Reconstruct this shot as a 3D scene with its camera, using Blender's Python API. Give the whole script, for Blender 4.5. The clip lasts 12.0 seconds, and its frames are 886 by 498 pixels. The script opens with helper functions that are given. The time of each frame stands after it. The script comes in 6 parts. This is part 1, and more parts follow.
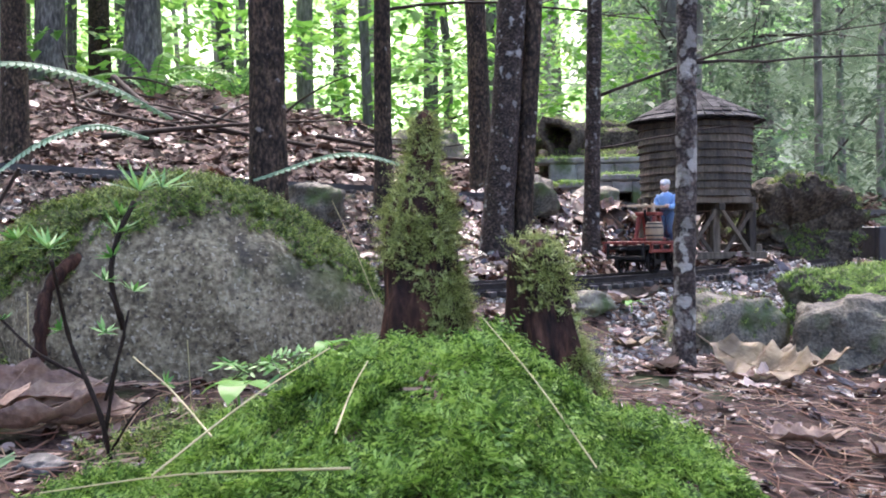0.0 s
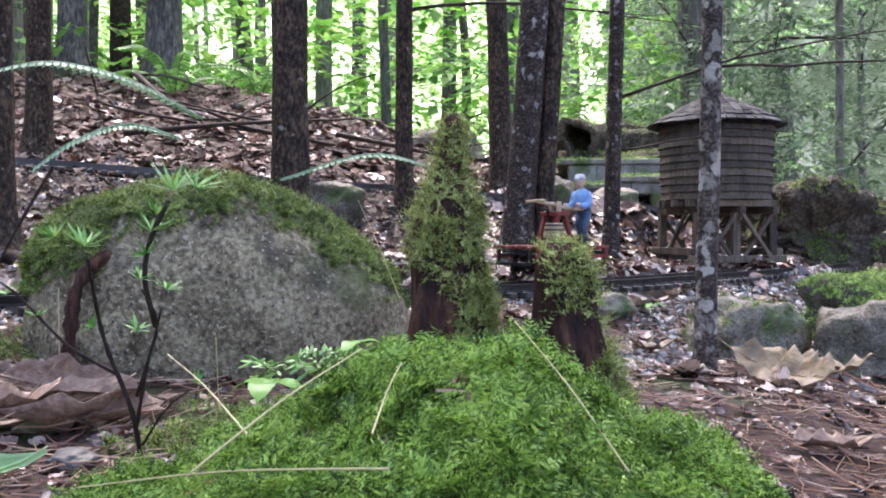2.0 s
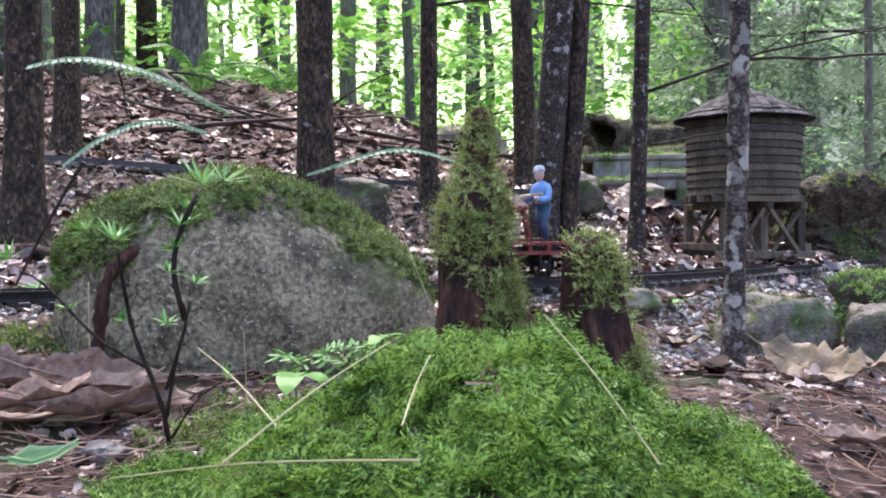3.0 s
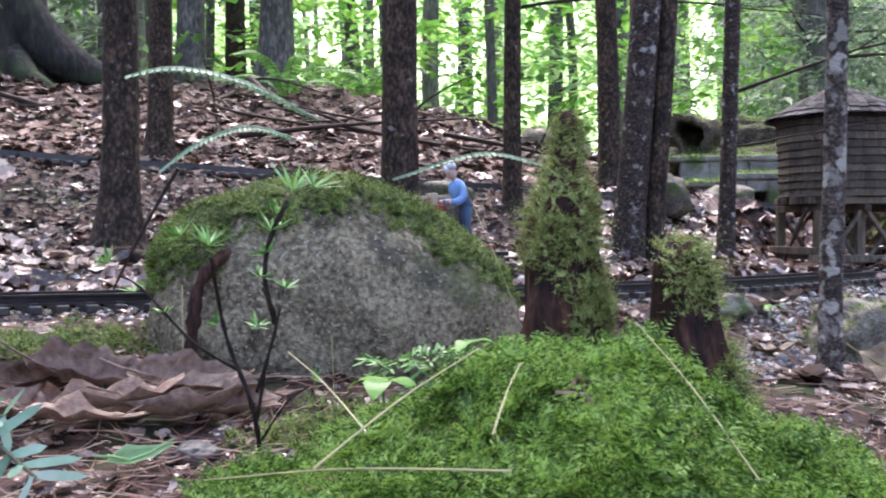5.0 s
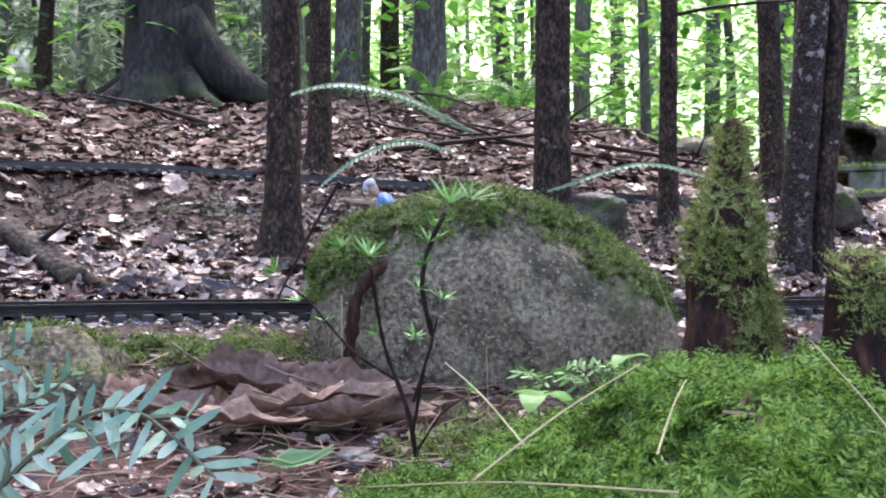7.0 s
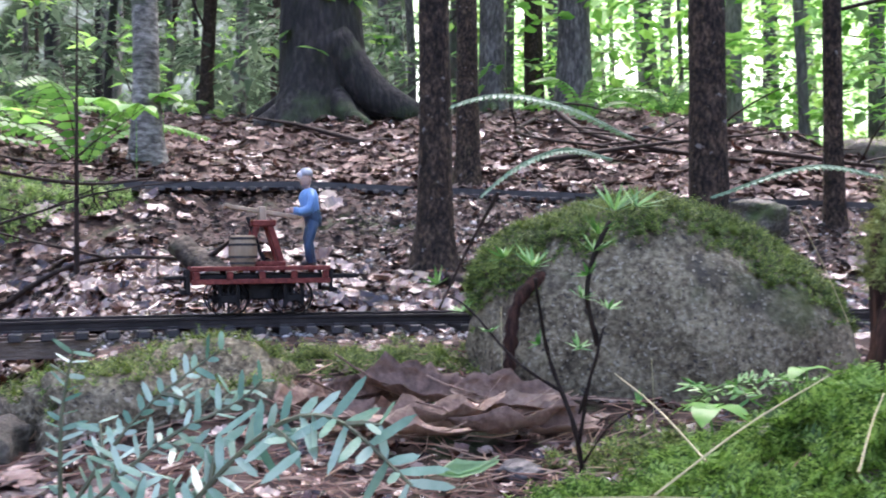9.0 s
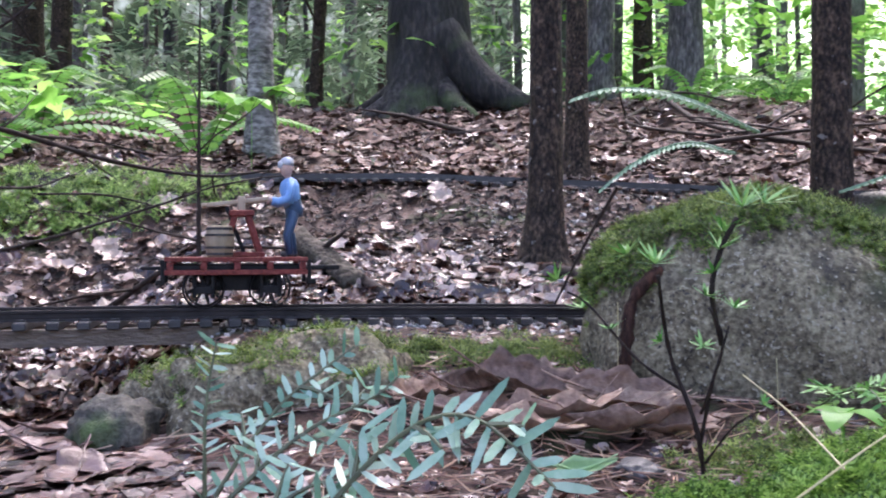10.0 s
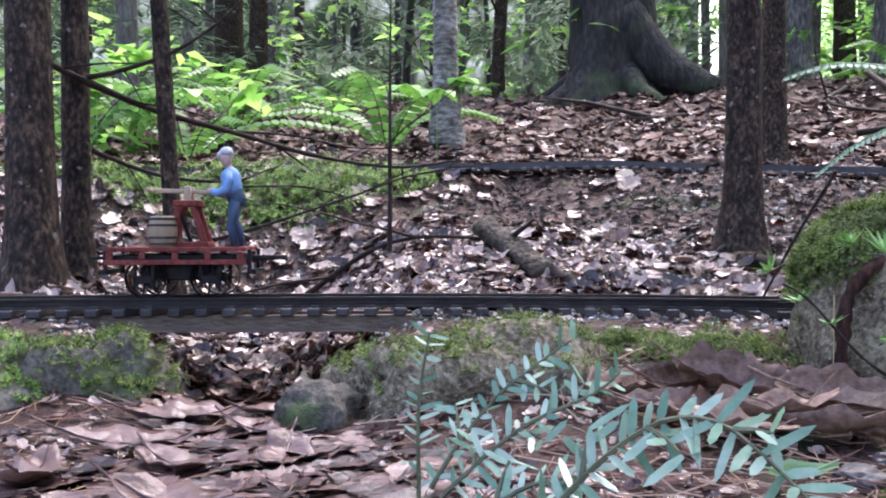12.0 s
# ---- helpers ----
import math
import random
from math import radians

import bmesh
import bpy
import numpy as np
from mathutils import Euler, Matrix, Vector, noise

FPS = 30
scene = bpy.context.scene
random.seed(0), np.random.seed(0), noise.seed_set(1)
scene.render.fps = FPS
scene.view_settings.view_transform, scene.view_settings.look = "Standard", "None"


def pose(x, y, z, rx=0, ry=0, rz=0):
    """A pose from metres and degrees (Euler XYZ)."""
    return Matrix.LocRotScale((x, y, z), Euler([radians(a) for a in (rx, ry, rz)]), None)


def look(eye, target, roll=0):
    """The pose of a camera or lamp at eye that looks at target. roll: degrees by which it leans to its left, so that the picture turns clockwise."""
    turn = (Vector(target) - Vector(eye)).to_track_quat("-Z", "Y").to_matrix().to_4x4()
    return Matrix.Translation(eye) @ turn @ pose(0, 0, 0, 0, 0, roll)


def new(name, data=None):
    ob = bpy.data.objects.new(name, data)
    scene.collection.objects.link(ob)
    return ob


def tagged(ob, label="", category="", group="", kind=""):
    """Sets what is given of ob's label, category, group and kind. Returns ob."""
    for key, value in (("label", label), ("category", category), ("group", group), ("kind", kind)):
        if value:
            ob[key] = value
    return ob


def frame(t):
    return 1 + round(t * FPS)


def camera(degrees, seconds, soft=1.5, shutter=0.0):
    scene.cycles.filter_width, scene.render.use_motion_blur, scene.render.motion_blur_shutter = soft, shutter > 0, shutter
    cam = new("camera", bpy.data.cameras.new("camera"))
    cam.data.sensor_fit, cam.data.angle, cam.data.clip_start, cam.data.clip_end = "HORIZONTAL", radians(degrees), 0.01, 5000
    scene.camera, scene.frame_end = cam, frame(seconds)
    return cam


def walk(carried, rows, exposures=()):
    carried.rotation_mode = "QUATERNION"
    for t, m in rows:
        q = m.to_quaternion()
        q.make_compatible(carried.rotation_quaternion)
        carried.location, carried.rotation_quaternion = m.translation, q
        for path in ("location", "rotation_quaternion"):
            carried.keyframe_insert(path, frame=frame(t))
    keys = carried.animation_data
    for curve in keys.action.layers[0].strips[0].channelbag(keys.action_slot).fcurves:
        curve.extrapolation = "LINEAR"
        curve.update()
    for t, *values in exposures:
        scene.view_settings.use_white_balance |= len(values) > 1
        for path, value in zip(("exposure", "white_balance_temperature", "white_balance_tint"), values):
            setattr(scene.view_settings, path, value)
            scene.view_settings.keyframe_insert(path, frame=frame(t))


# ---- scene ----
cam = camera(51.5, 12.0, soft=1.9, shutter=0.4)
PATH = [
    (0, (0.0190, 0.0213, 0.0630), (-0.1569, 2.0133, 0.0305), -0.6),
    (0.5, (0.0171, 0.0189, 0.0633), (-0.1742, 2.0094, 0.0294), -0.5),
    (1, (0.0162, 0.0179, 0.0641), (-0.1862, 2.0073, 0.0299), -0.4),
    (1.5, (0.0155, 0.0176, 0.0642), (-0.1912, 2.0066, 0.0312), -0.3),
    (2, (0.0133, 0.0174, 0.0645), (-0.1960, 2.0061, 0.0300), 0.1),
    (2.5, (0.0118, 0.0173, 0.0638), (-0.2074, 2.0049, 0.0291), 0.1),
    (3, (0.0116, 0.0181, 0.0630), (-0.2491, 2.0006, 0.0219), -0.0),
    (5, (0.0087, 0.0199, 0.0644), (-0.4269, 1.9715, 0.0280), 0.0),
    (5.5, (0.0064, 0.0198, 0.0658), (-0.5452, 1.9420, 0.0342), 0.6),
    (6, (0.0047, 0.0200, 0.0652), (-0.6260, 1.9178, 0.0438), 0.9),
    (6.5, (0.0051, 0.0212, 0.0641), (-0.6716, 1.9031, 0.0431), 0.2),
    (7, (0.0052, 0.0207, 0.0643), (-0.7404, 1.8764, 0.0540), 0.2),
    (9, (-0.0031, 0.0193, 0.0632), (-1.0310, 1.7349, 0.0813), -0.6),
    (9.5, (-0.0066, 0.0162, 0.0637), (-1.1416, 1.6629, 0.0704), -0.6),
    (10, (-0.0087, 0.0144, 0.0655), (-1.2229, 1.6037, 0.0636), -0.1),
    (10.5, (-0.0102, 0.0135, 0.0668), (-1.3047, 1.5380, 0.0597), 0.2),
    (11, (-0.0147, 0.0137, 0.0664), (-1.3884, 1.4672, 0.0528), 0.3),
    (11.5, (-0.0185, 0.0139, 0.0664), (-1.4671, 1.3927, 0.0471), 0.2),
    (12, (-0.0205, 0.0140, 0.0658), (-1.5197, 1.3376, 0.0409), -0.2),
]
walk(cam, [(t, look(eye, target, roll)) for t, eye, target, roll in PATH], exposures=[(0.0, 2.38, 6250, 25), (12.0, 2.18, 6000, 28)])

# ---- world, sun ----
world = bpy.data.worlds.new("overcast_sky")
scene.world = world
world.use_nodes = True
wn = world.node_tree
sky = wn.nodes.new("ShaderNodeTexSky")
sky.sky_type, sky.sun_disc = "NISHITA", False
sky.sun_elevation, sky.sun_rotation = radians(62), radians(-20)
sky.dust_density, sky.air_density = 4.0, 1.0
wn.links.new(sky.outputs[0], wn.nodes["Background"].inputs[0])
wn.nodes["Background"].inputs[1].default_value = 0.15
sun = new("sun", bpy.data.lights.new("sun", "SUN"))
sun.data.energy, sun.data.angle, sun.data.color = 1.5, radians(40), (1.0, 0.96, 0.9)
sun.matrix_world = look((0, 0, 8), (1.2, -3.4, 0.5))

# ---- materials ----
def material(name, stops, scale=40.0, rough=0.6, bump=0.3, bump_scale=None, metal=0.0, detail=6.0, random_tint=0.0, island=False, translucent=0.0, spots=None, spec=0.5, rough_var=0.15, stretch=None, spread=(0.3, 0.7), fine=0.0):
    """A noise-coloured surface: stops is a list of colours from dark to light, scale the number of blotches in a metre."""
    m = bpy.data.materials.new(name)
    m.use_nodes = True
    n, l = m.node_tree.nodes, m.node_tree.links
    b = n["Principled BSDF"]
    tc = n.new("ShaderNodeTexCoord")
    src = tc.outputs["Object"]
    if stretch:
        mp = n.new("ShaderNodeMapping")
        mp.inputs["Scale"].default_value = stretch
        l.new(src, mp.inputs[0])
        src = mp.outputs[0]
    a = n.new("ShaderNodeTexNoise")
    a.inputs["Scale"].default_value, a.inputs["Detail"].default_value, a.inputs["Roughness"].default_value = scale, detail, 0.65
    l.new(src, a.inputs["Vector"])
    ramp = n.new("ShaderNodeValToRGB")
    e = ramp.color_ramp.elements
    e[0].position, e[1].position = spread
    e[0].color, e[1].color = (*stops[0], 1), (*stops[-1], 1)
    for i, c in enumerate(stops[1:-1]):
        x = e.new(spread[0] + (spread[1] - spread[0]) * (i + 1) / (len(stops) - 1))
        x.color = (*c, 1)
    fac = a.outputs["Fac"]
    if fine:
        a2 = n.new("ShaderNodeTexNoise")
        a2.inputs["Scale"].default_value, a2.inputs["Detail"].default_value = scale * fine, 3.0
        l.new(src, a2.inputs["Vector"])
        m2 = n.new("ShaderNodeMix")
        m2.inputs[0].default_value = 0.5
        l.new(fac, m2.inputs[2])
        l.new(a2.outputs["Fac"], m2.inputs[3])
        fac = m2.outputs[0]
    if random_tint:
        if island:
            rnd = n.new("ShaderNodeNewGeometry").outputs["Random Per Island"]
        else:
            rnd = n.new("ShaderNodeObjectInfo").outputs["Random"]
        ma = n.new("ShaderNodeMath")
        ma.operation = "MULTIPLY_ADD"
        l.new(rnd, ma.inputs[0])
        ma.inputs[1].default_value = random_tint
        mb = n.new("ShaderNodeMath")
        mb.operation = "SUBTRACT"
        l.new(fac, mb.inputs[0])
        mb.inputs[1].default_value = random_tint / 2
        l.new(mb.outputs[0], ma.inputs[2])
        fac = ma.outputs[0]
    l.new(fac, ramp.inputs[0])
    colour = ramp.outputs[0]
    for col, sc, lo, hi in spots or ():
        v = n.new("ShaderNodeTexNoise")
        v.inputs["Scale"].default_value, v.inputs["Detail"].default_value = sc, 4.0
        l.new(tc.outputs["Object"], v.inputs["Vector"])
        mr = n.new("ShaderNodeMapRange")
        mr.inputs["From Min"].default_value, mr.inputs["From Max"].default_value = lo, hi
        l.new(v.outputs["Fac"], mr.inputs["Value"])
        mix = n.new("ShaderNodeMixRGB")
        l.new(mr.outputs[0], mix.inputs[0])
        l.new(colour, mix.inputs[1])
        mix.inputs[2].default_value = (*col, 1)
        colour = mix.outputs[0]
    l.new(colour, b.inputs["Base Color"])
    b.inputs["Metallic"].default_value = metal
    b.inputs["Specular IOR Level"].default_value = spec
    rr = n.new("ShaderNodeMapRange")
    rr.inputs["To Min"].default_value, rr.inputs["To Max"].default_value = max(0.05, rough - rough_var), min(1.0, rough + rough_var)
    rn = n.new("ShaderNodeTexNoise")
    rn.inputs["Scale"].default_value = scale * 0.6
    l.new(src, rn.inputs["Vector"])
    l.new(rn.outputs["Fac"], rr.inputs["Value"])
    l.new(rr.outputs[0], b.inputs["Roughness"])
    if bump:
        bn = n.new("ShaderNodeTexNoise")
        bn.inputs["Scale"].default_value, bn.inputs["Detail"].default_value = bump_scale or scale * 3, 5.0
        l.new(src, bn.inputs["Vector"])
        bp = n.new("ShaderNodeBump")
        bp.inputs["Strength"].default_value, bp.inputs["Distance"].default_value = bump, 0.6 / (bump_scale or scale * 3)
        l.new(bn.outputs["Fac"], bp.inputs["Height"])
        l.new(bp.outputs[0], b.inputs["Normal"])
    if translucent:
        tr = n.new("ShaderNodeBsdfTranslucent")
        l.new(colour, tr.inputs["Color"])
        ms = n.new("ShaderNodeMixShader")
        ms.inputs[0].default_value = translucent
        l.new(b.outputs[0], ms.inputs[1])
        l.new(tr.outputs[0], ms.inputs[2])
        l.new(ms.outputs[0], n["Material Output"].inputs[0])
    return m


SOIL = material("wet_forest_soil", [(0.012, 0.007, 0.005), (0.05, 0.028, 0.02), (0.1, 0.06, 0.045)], 60, 0.75, 1.0, 260, spec=0.2, spots=[((0.1, 0.06, 0.043), 90, 0.52, 0.62), ((0.03, 0.042, 0.013), 7, 0.6, 0.68)], spread=(0.38, 0.62), fine=7.0)
BARK = material("dark_wet_bark", [(0.009, 0.0062, 0.0045), (0.036, 0.0245, 0.0165), (0.115, 0.076, 0.048)], 60, 0.75, 1.0, 130, spec=0.2, stretch=(1, 1, 0.55), spots=[((0.19, 0.17, 0.15), 95, 0.67, 0.7)], spread=(0.38, 0.64), fine=4.0)
BARK_LICHEN = material("bark_with_pale_lichen", [(0.008, 0.0055, 0.0045), (0.033, 0.023, 0.017), (0.1, 0.07, 0.055)], 75, 0.75, 1.0, 210, spec=0.25, stretch=(1, 1, 1.2), spots=[((0.17, 0.16, 0.145), 80, 0.62, 0.65), ((0.3, 0.29, 0.265), 62, 0.63, 0.7)], spread=(0.38, 0.64), fine=4.0)
BARK_GREY = material("grey_bark", [(0.025, 0.022, 0.02), (0.085, 0.075, 0.066), (0.22, 0.2, 0.18)], 22, 0.75, 1.0, 60, spread=(0.36, 0.66), fine=4.0, stretch=(1, 1, 0.3), spots=[((0.05, 0.09, 0.02), 3, 0.55, 0.65)])
BARK_PALE = material("lichen_crusted_bark", [(0.014, 0.01, 0.008), (0.05, 0.037, 0.029), (0.13, 0.1, 0.08)], 75, 0.75, 1.0, 210, spec=0.25, stretch=(1, 1, 1.2), spots=[((0.2, 0.185, 0.155), 80, 0.53, 0.6), ((0.34, 0.32, 0.27), 42, 0.56, 0.6)], spread=(0.38, 0.64), fine=4.0)
# grey-brown bark made paler, with the haze over distant trunks put into its colour
BARK_FAR = material("haze_paled_bark", [(0.05, 0.046, 0.04), (0.12, 0.112, 0.098), (0.24, 0.225, 0.2)], 14, 0.8, 0.8, 40, spread=(0.34, 0.66), fine=4.0, stretch=(1, 1, 0.3), random_tint=0.3, spots=[((0.09, 0.13, 0.06), 3, 0.55, 0.68)])
BIRCH = material("pale_birch_bark", [(0.04, 0.036, 0.03), (0.16, 0.15, 0.128), (0.36, 0.34, 0.3)], 14, 0.7, 0.8, 90, spread=(0.36, 0.62), fine=4.0, stretch=(1, 1, 2.0), spots=[((0.04, 0.055, 0.018), 9, 0.58, 0.64)])
BARK_BIG = material("old_trunk_bark", [(0.006, 0.005, 0.0045), (0.018, 0.015, 0.013), (0.052, 0.043, 0.036)], 14, 0.85, 1.0, 40, spread=(0.36, 0.66), fine=4.0, stretch=(1, 1, 0.3), spots=[((0.04, 0.06, 0.018), 3, 0.56, 0.66)])
TWIG = material("brown_twig_bark", [(0.014, 0.0095, 0.0075), (0.05, 0.034, 0.026)], 120, 0.75, 0.5, spec=0.2)
STEM = material("green_brown_stem", [(0.07, 0.075, 0.04), (0.16, 0.17, 0.08)], 120, 0.6, 0.3)
FOLIAGE = material("sunlit_maple_foliage", [(0.09, 0.24, 0.035), (0.19, 0.42, 0.075), (0.36, 0.58, 0.14)], 1.2, 0.45, 0.0, translucent=0.7, random_tint=0.5, island=True)
FOLIAGE_PALE = material("pale_beech_foliage", [(0.14, 0.32, 0.1), (0.28, 0.5, 0.18), (0.46, 0.66, 0.32)], 1.2, 0.45, 0.0, translucent=0.7, random_tint=0.5, island=True)
HEMLOCK = material("hemlock_foliage", [(0.055, 0.095, 0.055), (0.115, 0.185, 0.105), (0.22, 0.31, 0.185)], 2.0, 0.5, 0.0, translucent=0.5, random_tint=0.5, island=True)
NEEDLE = material("glossy_hemlock_needles", [(0.11, 0.23, 0.14), (0.24, 0.4, 0.26), (0.46, 0.6, 0.45)], 60, 0.2, 0.0, translucent=0.25, random_tint=0.5, island=True)
STAR = material("fresh_green_needles", [(0.07, 0.22, 0.04), (0.16, 0.38, 0.08), (0.3, 0.52, 0.16)], 60, 0.4, 0.0, translucent=0.3, random_tint=0.5, island=True)
FERN = material("fern_green", [(0.05, 0.15, 0.025), (0.1, 0.25, 0.045), (0.17, 0.35, 0.08)], 8, 0.45, 0.0, translucent=0.45, random_tint=0.4, island=True)
FERN_PALE = material("silvery_fern_green", [(0.13, 0.25, 0.13), (0.27, 0.4, 0.25)], 30, 0.4, 0.0, translucent=0.3, random_tint=0.3, island=True)
MOSS = material("bright_feather_moss", [(0.042, 0.092, 0.012), (0.145, 0.275, 0.032), (0.37, 0.54, 0.12)], 35, 0.55, 0.0, translucent=0.3, random_tint=0.55, island=True)
MOSS_DARK = material("dark_cushion_moss", [(0.035, 0.062, 0.009), (0.11, 0.175, 0.022), (0.24, 0.32, 0.06)], 40, 0.65, 0.0, translucent=0.25, random_tint=0.55, island=True)
MOSS_STUMP = material("hanging_stump_moss", [(0.09, 0.1, 0.025), (0.28, 0.33, 0.075), (0.5, 0.55, 0.2)], 45, 0.6, 0.0, translucent=0.25, random_tint=0.6, island=True)
GRANITE = material("weathered_granite", [(0.045, 0.034, 0.019), (0.165, 0.134, 0.08), (0.34, 0.288, 0.18)], 34, 0.8, 1.0, 330, spec=0.3, spots=[((0.06, 0.052, 0.04), 20, 0.58, 0.72), ((0.36, 0.315, 0.225), 330, 0.6, 0.66), ((0.05, 0.042, 0.034), 300, 0.6, 0.68), ((0.08, 0.09, 0.03), 16, 0.6, 0.72)], spread=(0.36, 0.64), fine=8.0)
STONE = material("grey_stone", [(0.036, 0.03, 0.02), (0.115, 0.1, 0.07), (0.24, 0.21, 0.15)], 50, 0.7, 1.0, 300, spread=(0.36, 0.64), fine=6.0, spots=[((0.06, 0.09, 0.02), 18, 0.55, 0.66)], random_tint=0.3)
GRAVEL = material("ballast_gravel", [(0.05, 0.046, 0.042), (0.19, 0.175, 0.16), (0.5, 0.47, 0.43)], 200, 0.5, 0.2, random_tint=0.7, island=True)
LITTER = material("wet_leaf_litter", [(0.03, 0.012, 0.008), (0.095, 0.04, 0.024), (0.225, 0.13, 0.09), (0.44, 0.33, 0.265)], 14, 0.22, 0.5, 120, fine=6.0, random_tint=0.75, island=True, translucent=0.08, spec=0.7)
MATTED = material("matted_brown_litter", [(0.035, 0.019, 0.013), (0.085, 0.046, 0.031), (0.145, 0.088, 0.064), (0.23, 0.16, 0.125)], 14, 0.7, 0.5, 120, fine=6.0, random_tint=0.7, island=True, spec=0.25)
WET_LEAF = material("wet_reddish_leaf", [(0.02, 0.0075, 0.005), (0.055, 0.021, 0.014), (0.1, 0.046, 0.032), (0.16, 0.092, 0.07)], 24, 0.35, 0.4, 120, fine=5.0, random_tint=0.7, island=True, spec=0.6)
EARTH = material("dark_earth_crumbs", [(0.012, 0.008, 0.006), (0.04, 0.026, 0.02), (0.11, 0.075, 0.058)], 40, 0.7, 0.4, 200, random_tint=0.8, island=True, spec=0.25)
DEAD_LEAF = material("curled_brown_leaf", [(0.09, 0.05, 0.032), (0.24, 0.145, 0.1), (0.4, 0.275, 0.19)], 45, 0.45, 0.7, 200, fine=5.0, translucent=0.08, random_tint=0.3, spec=0.35)
PALE_LEAF = material("bleached_tan_leaf", [(0.13, 0.085, 0.045), (0.24, 0.17, 0.095), (0.36, 0.28, 0.175)], 30, 0.5, 0.5, 120, translucent=0.1)
GREEN_LEAF = material("fallen_green_leaf", [(0.22, 0.36, 0.14), (0.34, 0.48, 0.22)], 60, 0.45, 0.3)
FRESH_LEAF = material("fresh_green_leaf", [(0.12, 0.34, 0.04), (0.22, 0.48, 0.08)], 60, 0.4, 0.2, translucent=0.35)
STRAW = material("dry_pine_needles", [(0.12, 0.05, 0.028), (0.26, 0.13, 0.075), (0.45, 0.29, 0.18)], 60, 0.5, 0.0, random_tint=0.7, island=True)
PALE_STRAW = material("pale_grass_straw", [(0.4, 0.33, 0.15), (0.55, 0.47, 0.24)], 80, 0.5, 0.1)
RAIL = material("dark_plastic_rail", [(0.018, 0.017, 0.018), (0.04, 0.036, 0.036)], 90, 0.35, 0.2)
RAIL_TOP = material("tarnished_brass_rail", [(0.012, 0.0095, 0.0085), (0.036, 0.028, 0.024)], 60, 0.6, 0.2, spec=0.25)
TIE = material("black_plastic_tie", [(0.02, 0.019, 0.019), (0.065, 0.06, 0.058)], 120, 0.45, 0.3, random_tint=0.3, spec=0.4)
WOOD = material("weathered_grey_wood", [(0.026, 0.019, 0.012), (0.075, 0.056, 0.036), (0.15, 0.115, 0.077)], 60, 0.8, 0.8, 200, fine=4.0, stretch=(1, 1, 0.15), random_tint=0.35)
GIRDER = material("damp_brown_timber", [(0.08, 0.058, 0.04), (0.19, 0.14, 0.095)], 40, 0.6, 0.5, stretch=(1, 1, 3))
SHINGLE = material("slate_grey_shingle", [(0.012, 0.012, 0.012), (0.04, 0.038, 0.037), (0.095, 0.09, 0.085)], 60, 0.85, 0.5, spec=0.15, random_tint=0.5)
IRON = material("dark_iron_hoop", [(0.02, 0.018, 0.017), (0.05, 0.043, 0.04)], 80, 0.5, 0.2, metal=0.3)
RED = material("worn_red_paint", [(0.085, 0.016, 0.012), (0.17, 0.03, 0.021), (0.25, 0.06, 0.042)], 90, 0.55, 0.5, fine=4.0, spec=0.3)
BLACK = material("black_car_iron", [(0.006, 0.0055, 0.0055), (0.022, 0.019, 0.018)], 90, 0.55, 0.2, spec=0.2)
BARREL = material("oak_barrel_staves", [(0.2, 0.14, 0.08), (0.34, 0.25, 0.15)], 90, 0.6, 0.3, stretch=(1, 1, 0.2))
PALE_WOOD = material("pale_handle_wood", [(0.32, 0.24, 0.15), (0.45, 0.35, 0.24)], 90, 0.55, 0.2)
CONCRETE = material("mossy_concrete_block", [(0.1, 0.095, 0.085), (0.2, 0.19, 0.17), (0.32, 0.31, 0.28)], 30, 0.8, 0.6, 120, spots=[((0.06, 0.09, 0.025), 12, 0.5, 0.62)])
ROT = material("rotten_stump_wood", [(0.007, 0.0032, 0.002), (0.034, 0.0145, 0.009), (0.11, 0.05, 0.03)], 60, 0.8, spec=0.2, bump=1.0, bump_scale=200, stretch=(1, 1, 0.3), spread=(0.36, 0.64), fine=5.0)
OLDLOG = material("hollow_log_wood", [(0.014, 0.011, 0.008), (0.055, 0.044, 0.031), (0.14, 0.115, 0.083)], 35, 0.8, 1.0, 120, spec=0.2, spread=(0.36, 0.64), fine=5.0, spots=[((0.05, 0.07, 0.02), 9, 0.6, 0.68)])
BLACK_BIN = material("black_planter_plastic", [(0.01, 0.01, 0.012), (0.025, 0.025, 0.028)], 30, 0.4, 0.2)


def figurine_material():
    """Painted resin: the colour is read from the height and the side, as the paint lies."""
    m = bpy.data.materials.new("painted_resin")
    m.use_nodes = True
    n, l = m.node_tree.nodes, m.node_tree.links
    at = n.new("ShaderNodeVertexColor")
    at.layer_name = "paint"
    l.new(at.outputs[0], n["Principled BSDF"].inputs["Base Color"])
    n["Principled BSDF"].inputs["Roughness"].default_value = 0.45
    t = n.new("ShaderNodeTexNoise")
    t.inputs["Scale"].default_value = 350
    bp = n.new("ShaderNodeBump")
    bp.inputs["Strength"].default_value, bp.inputs["Distance"].default_value = 0.3, 0.001
    l.new(t.outputs["Fac"], bp.inputs["Height"])
    l.new(bp.outputs[0], n["Principled BSDF"].inputs["Normal"])
    return m


PAINTED = figurine_material()

# ---- mesh helpers ----
RND = random.Random(7)
NR = np.random.default_rng(11)


def mesh_of(name, verts, faces, mat, smooth=False):
    me = bpy.data.meshes.new(name)
    me.from_pydata(verts if isinstance(verts, list) else verts.tolist(), [], faces if isinstance(faces, list) else faces.tolist())
    me.materials.append(mat)
    if smooth:
        me.polygons.foreach_set("use_smooth", [True] * len(me.polygons))
    me.update()
    return me


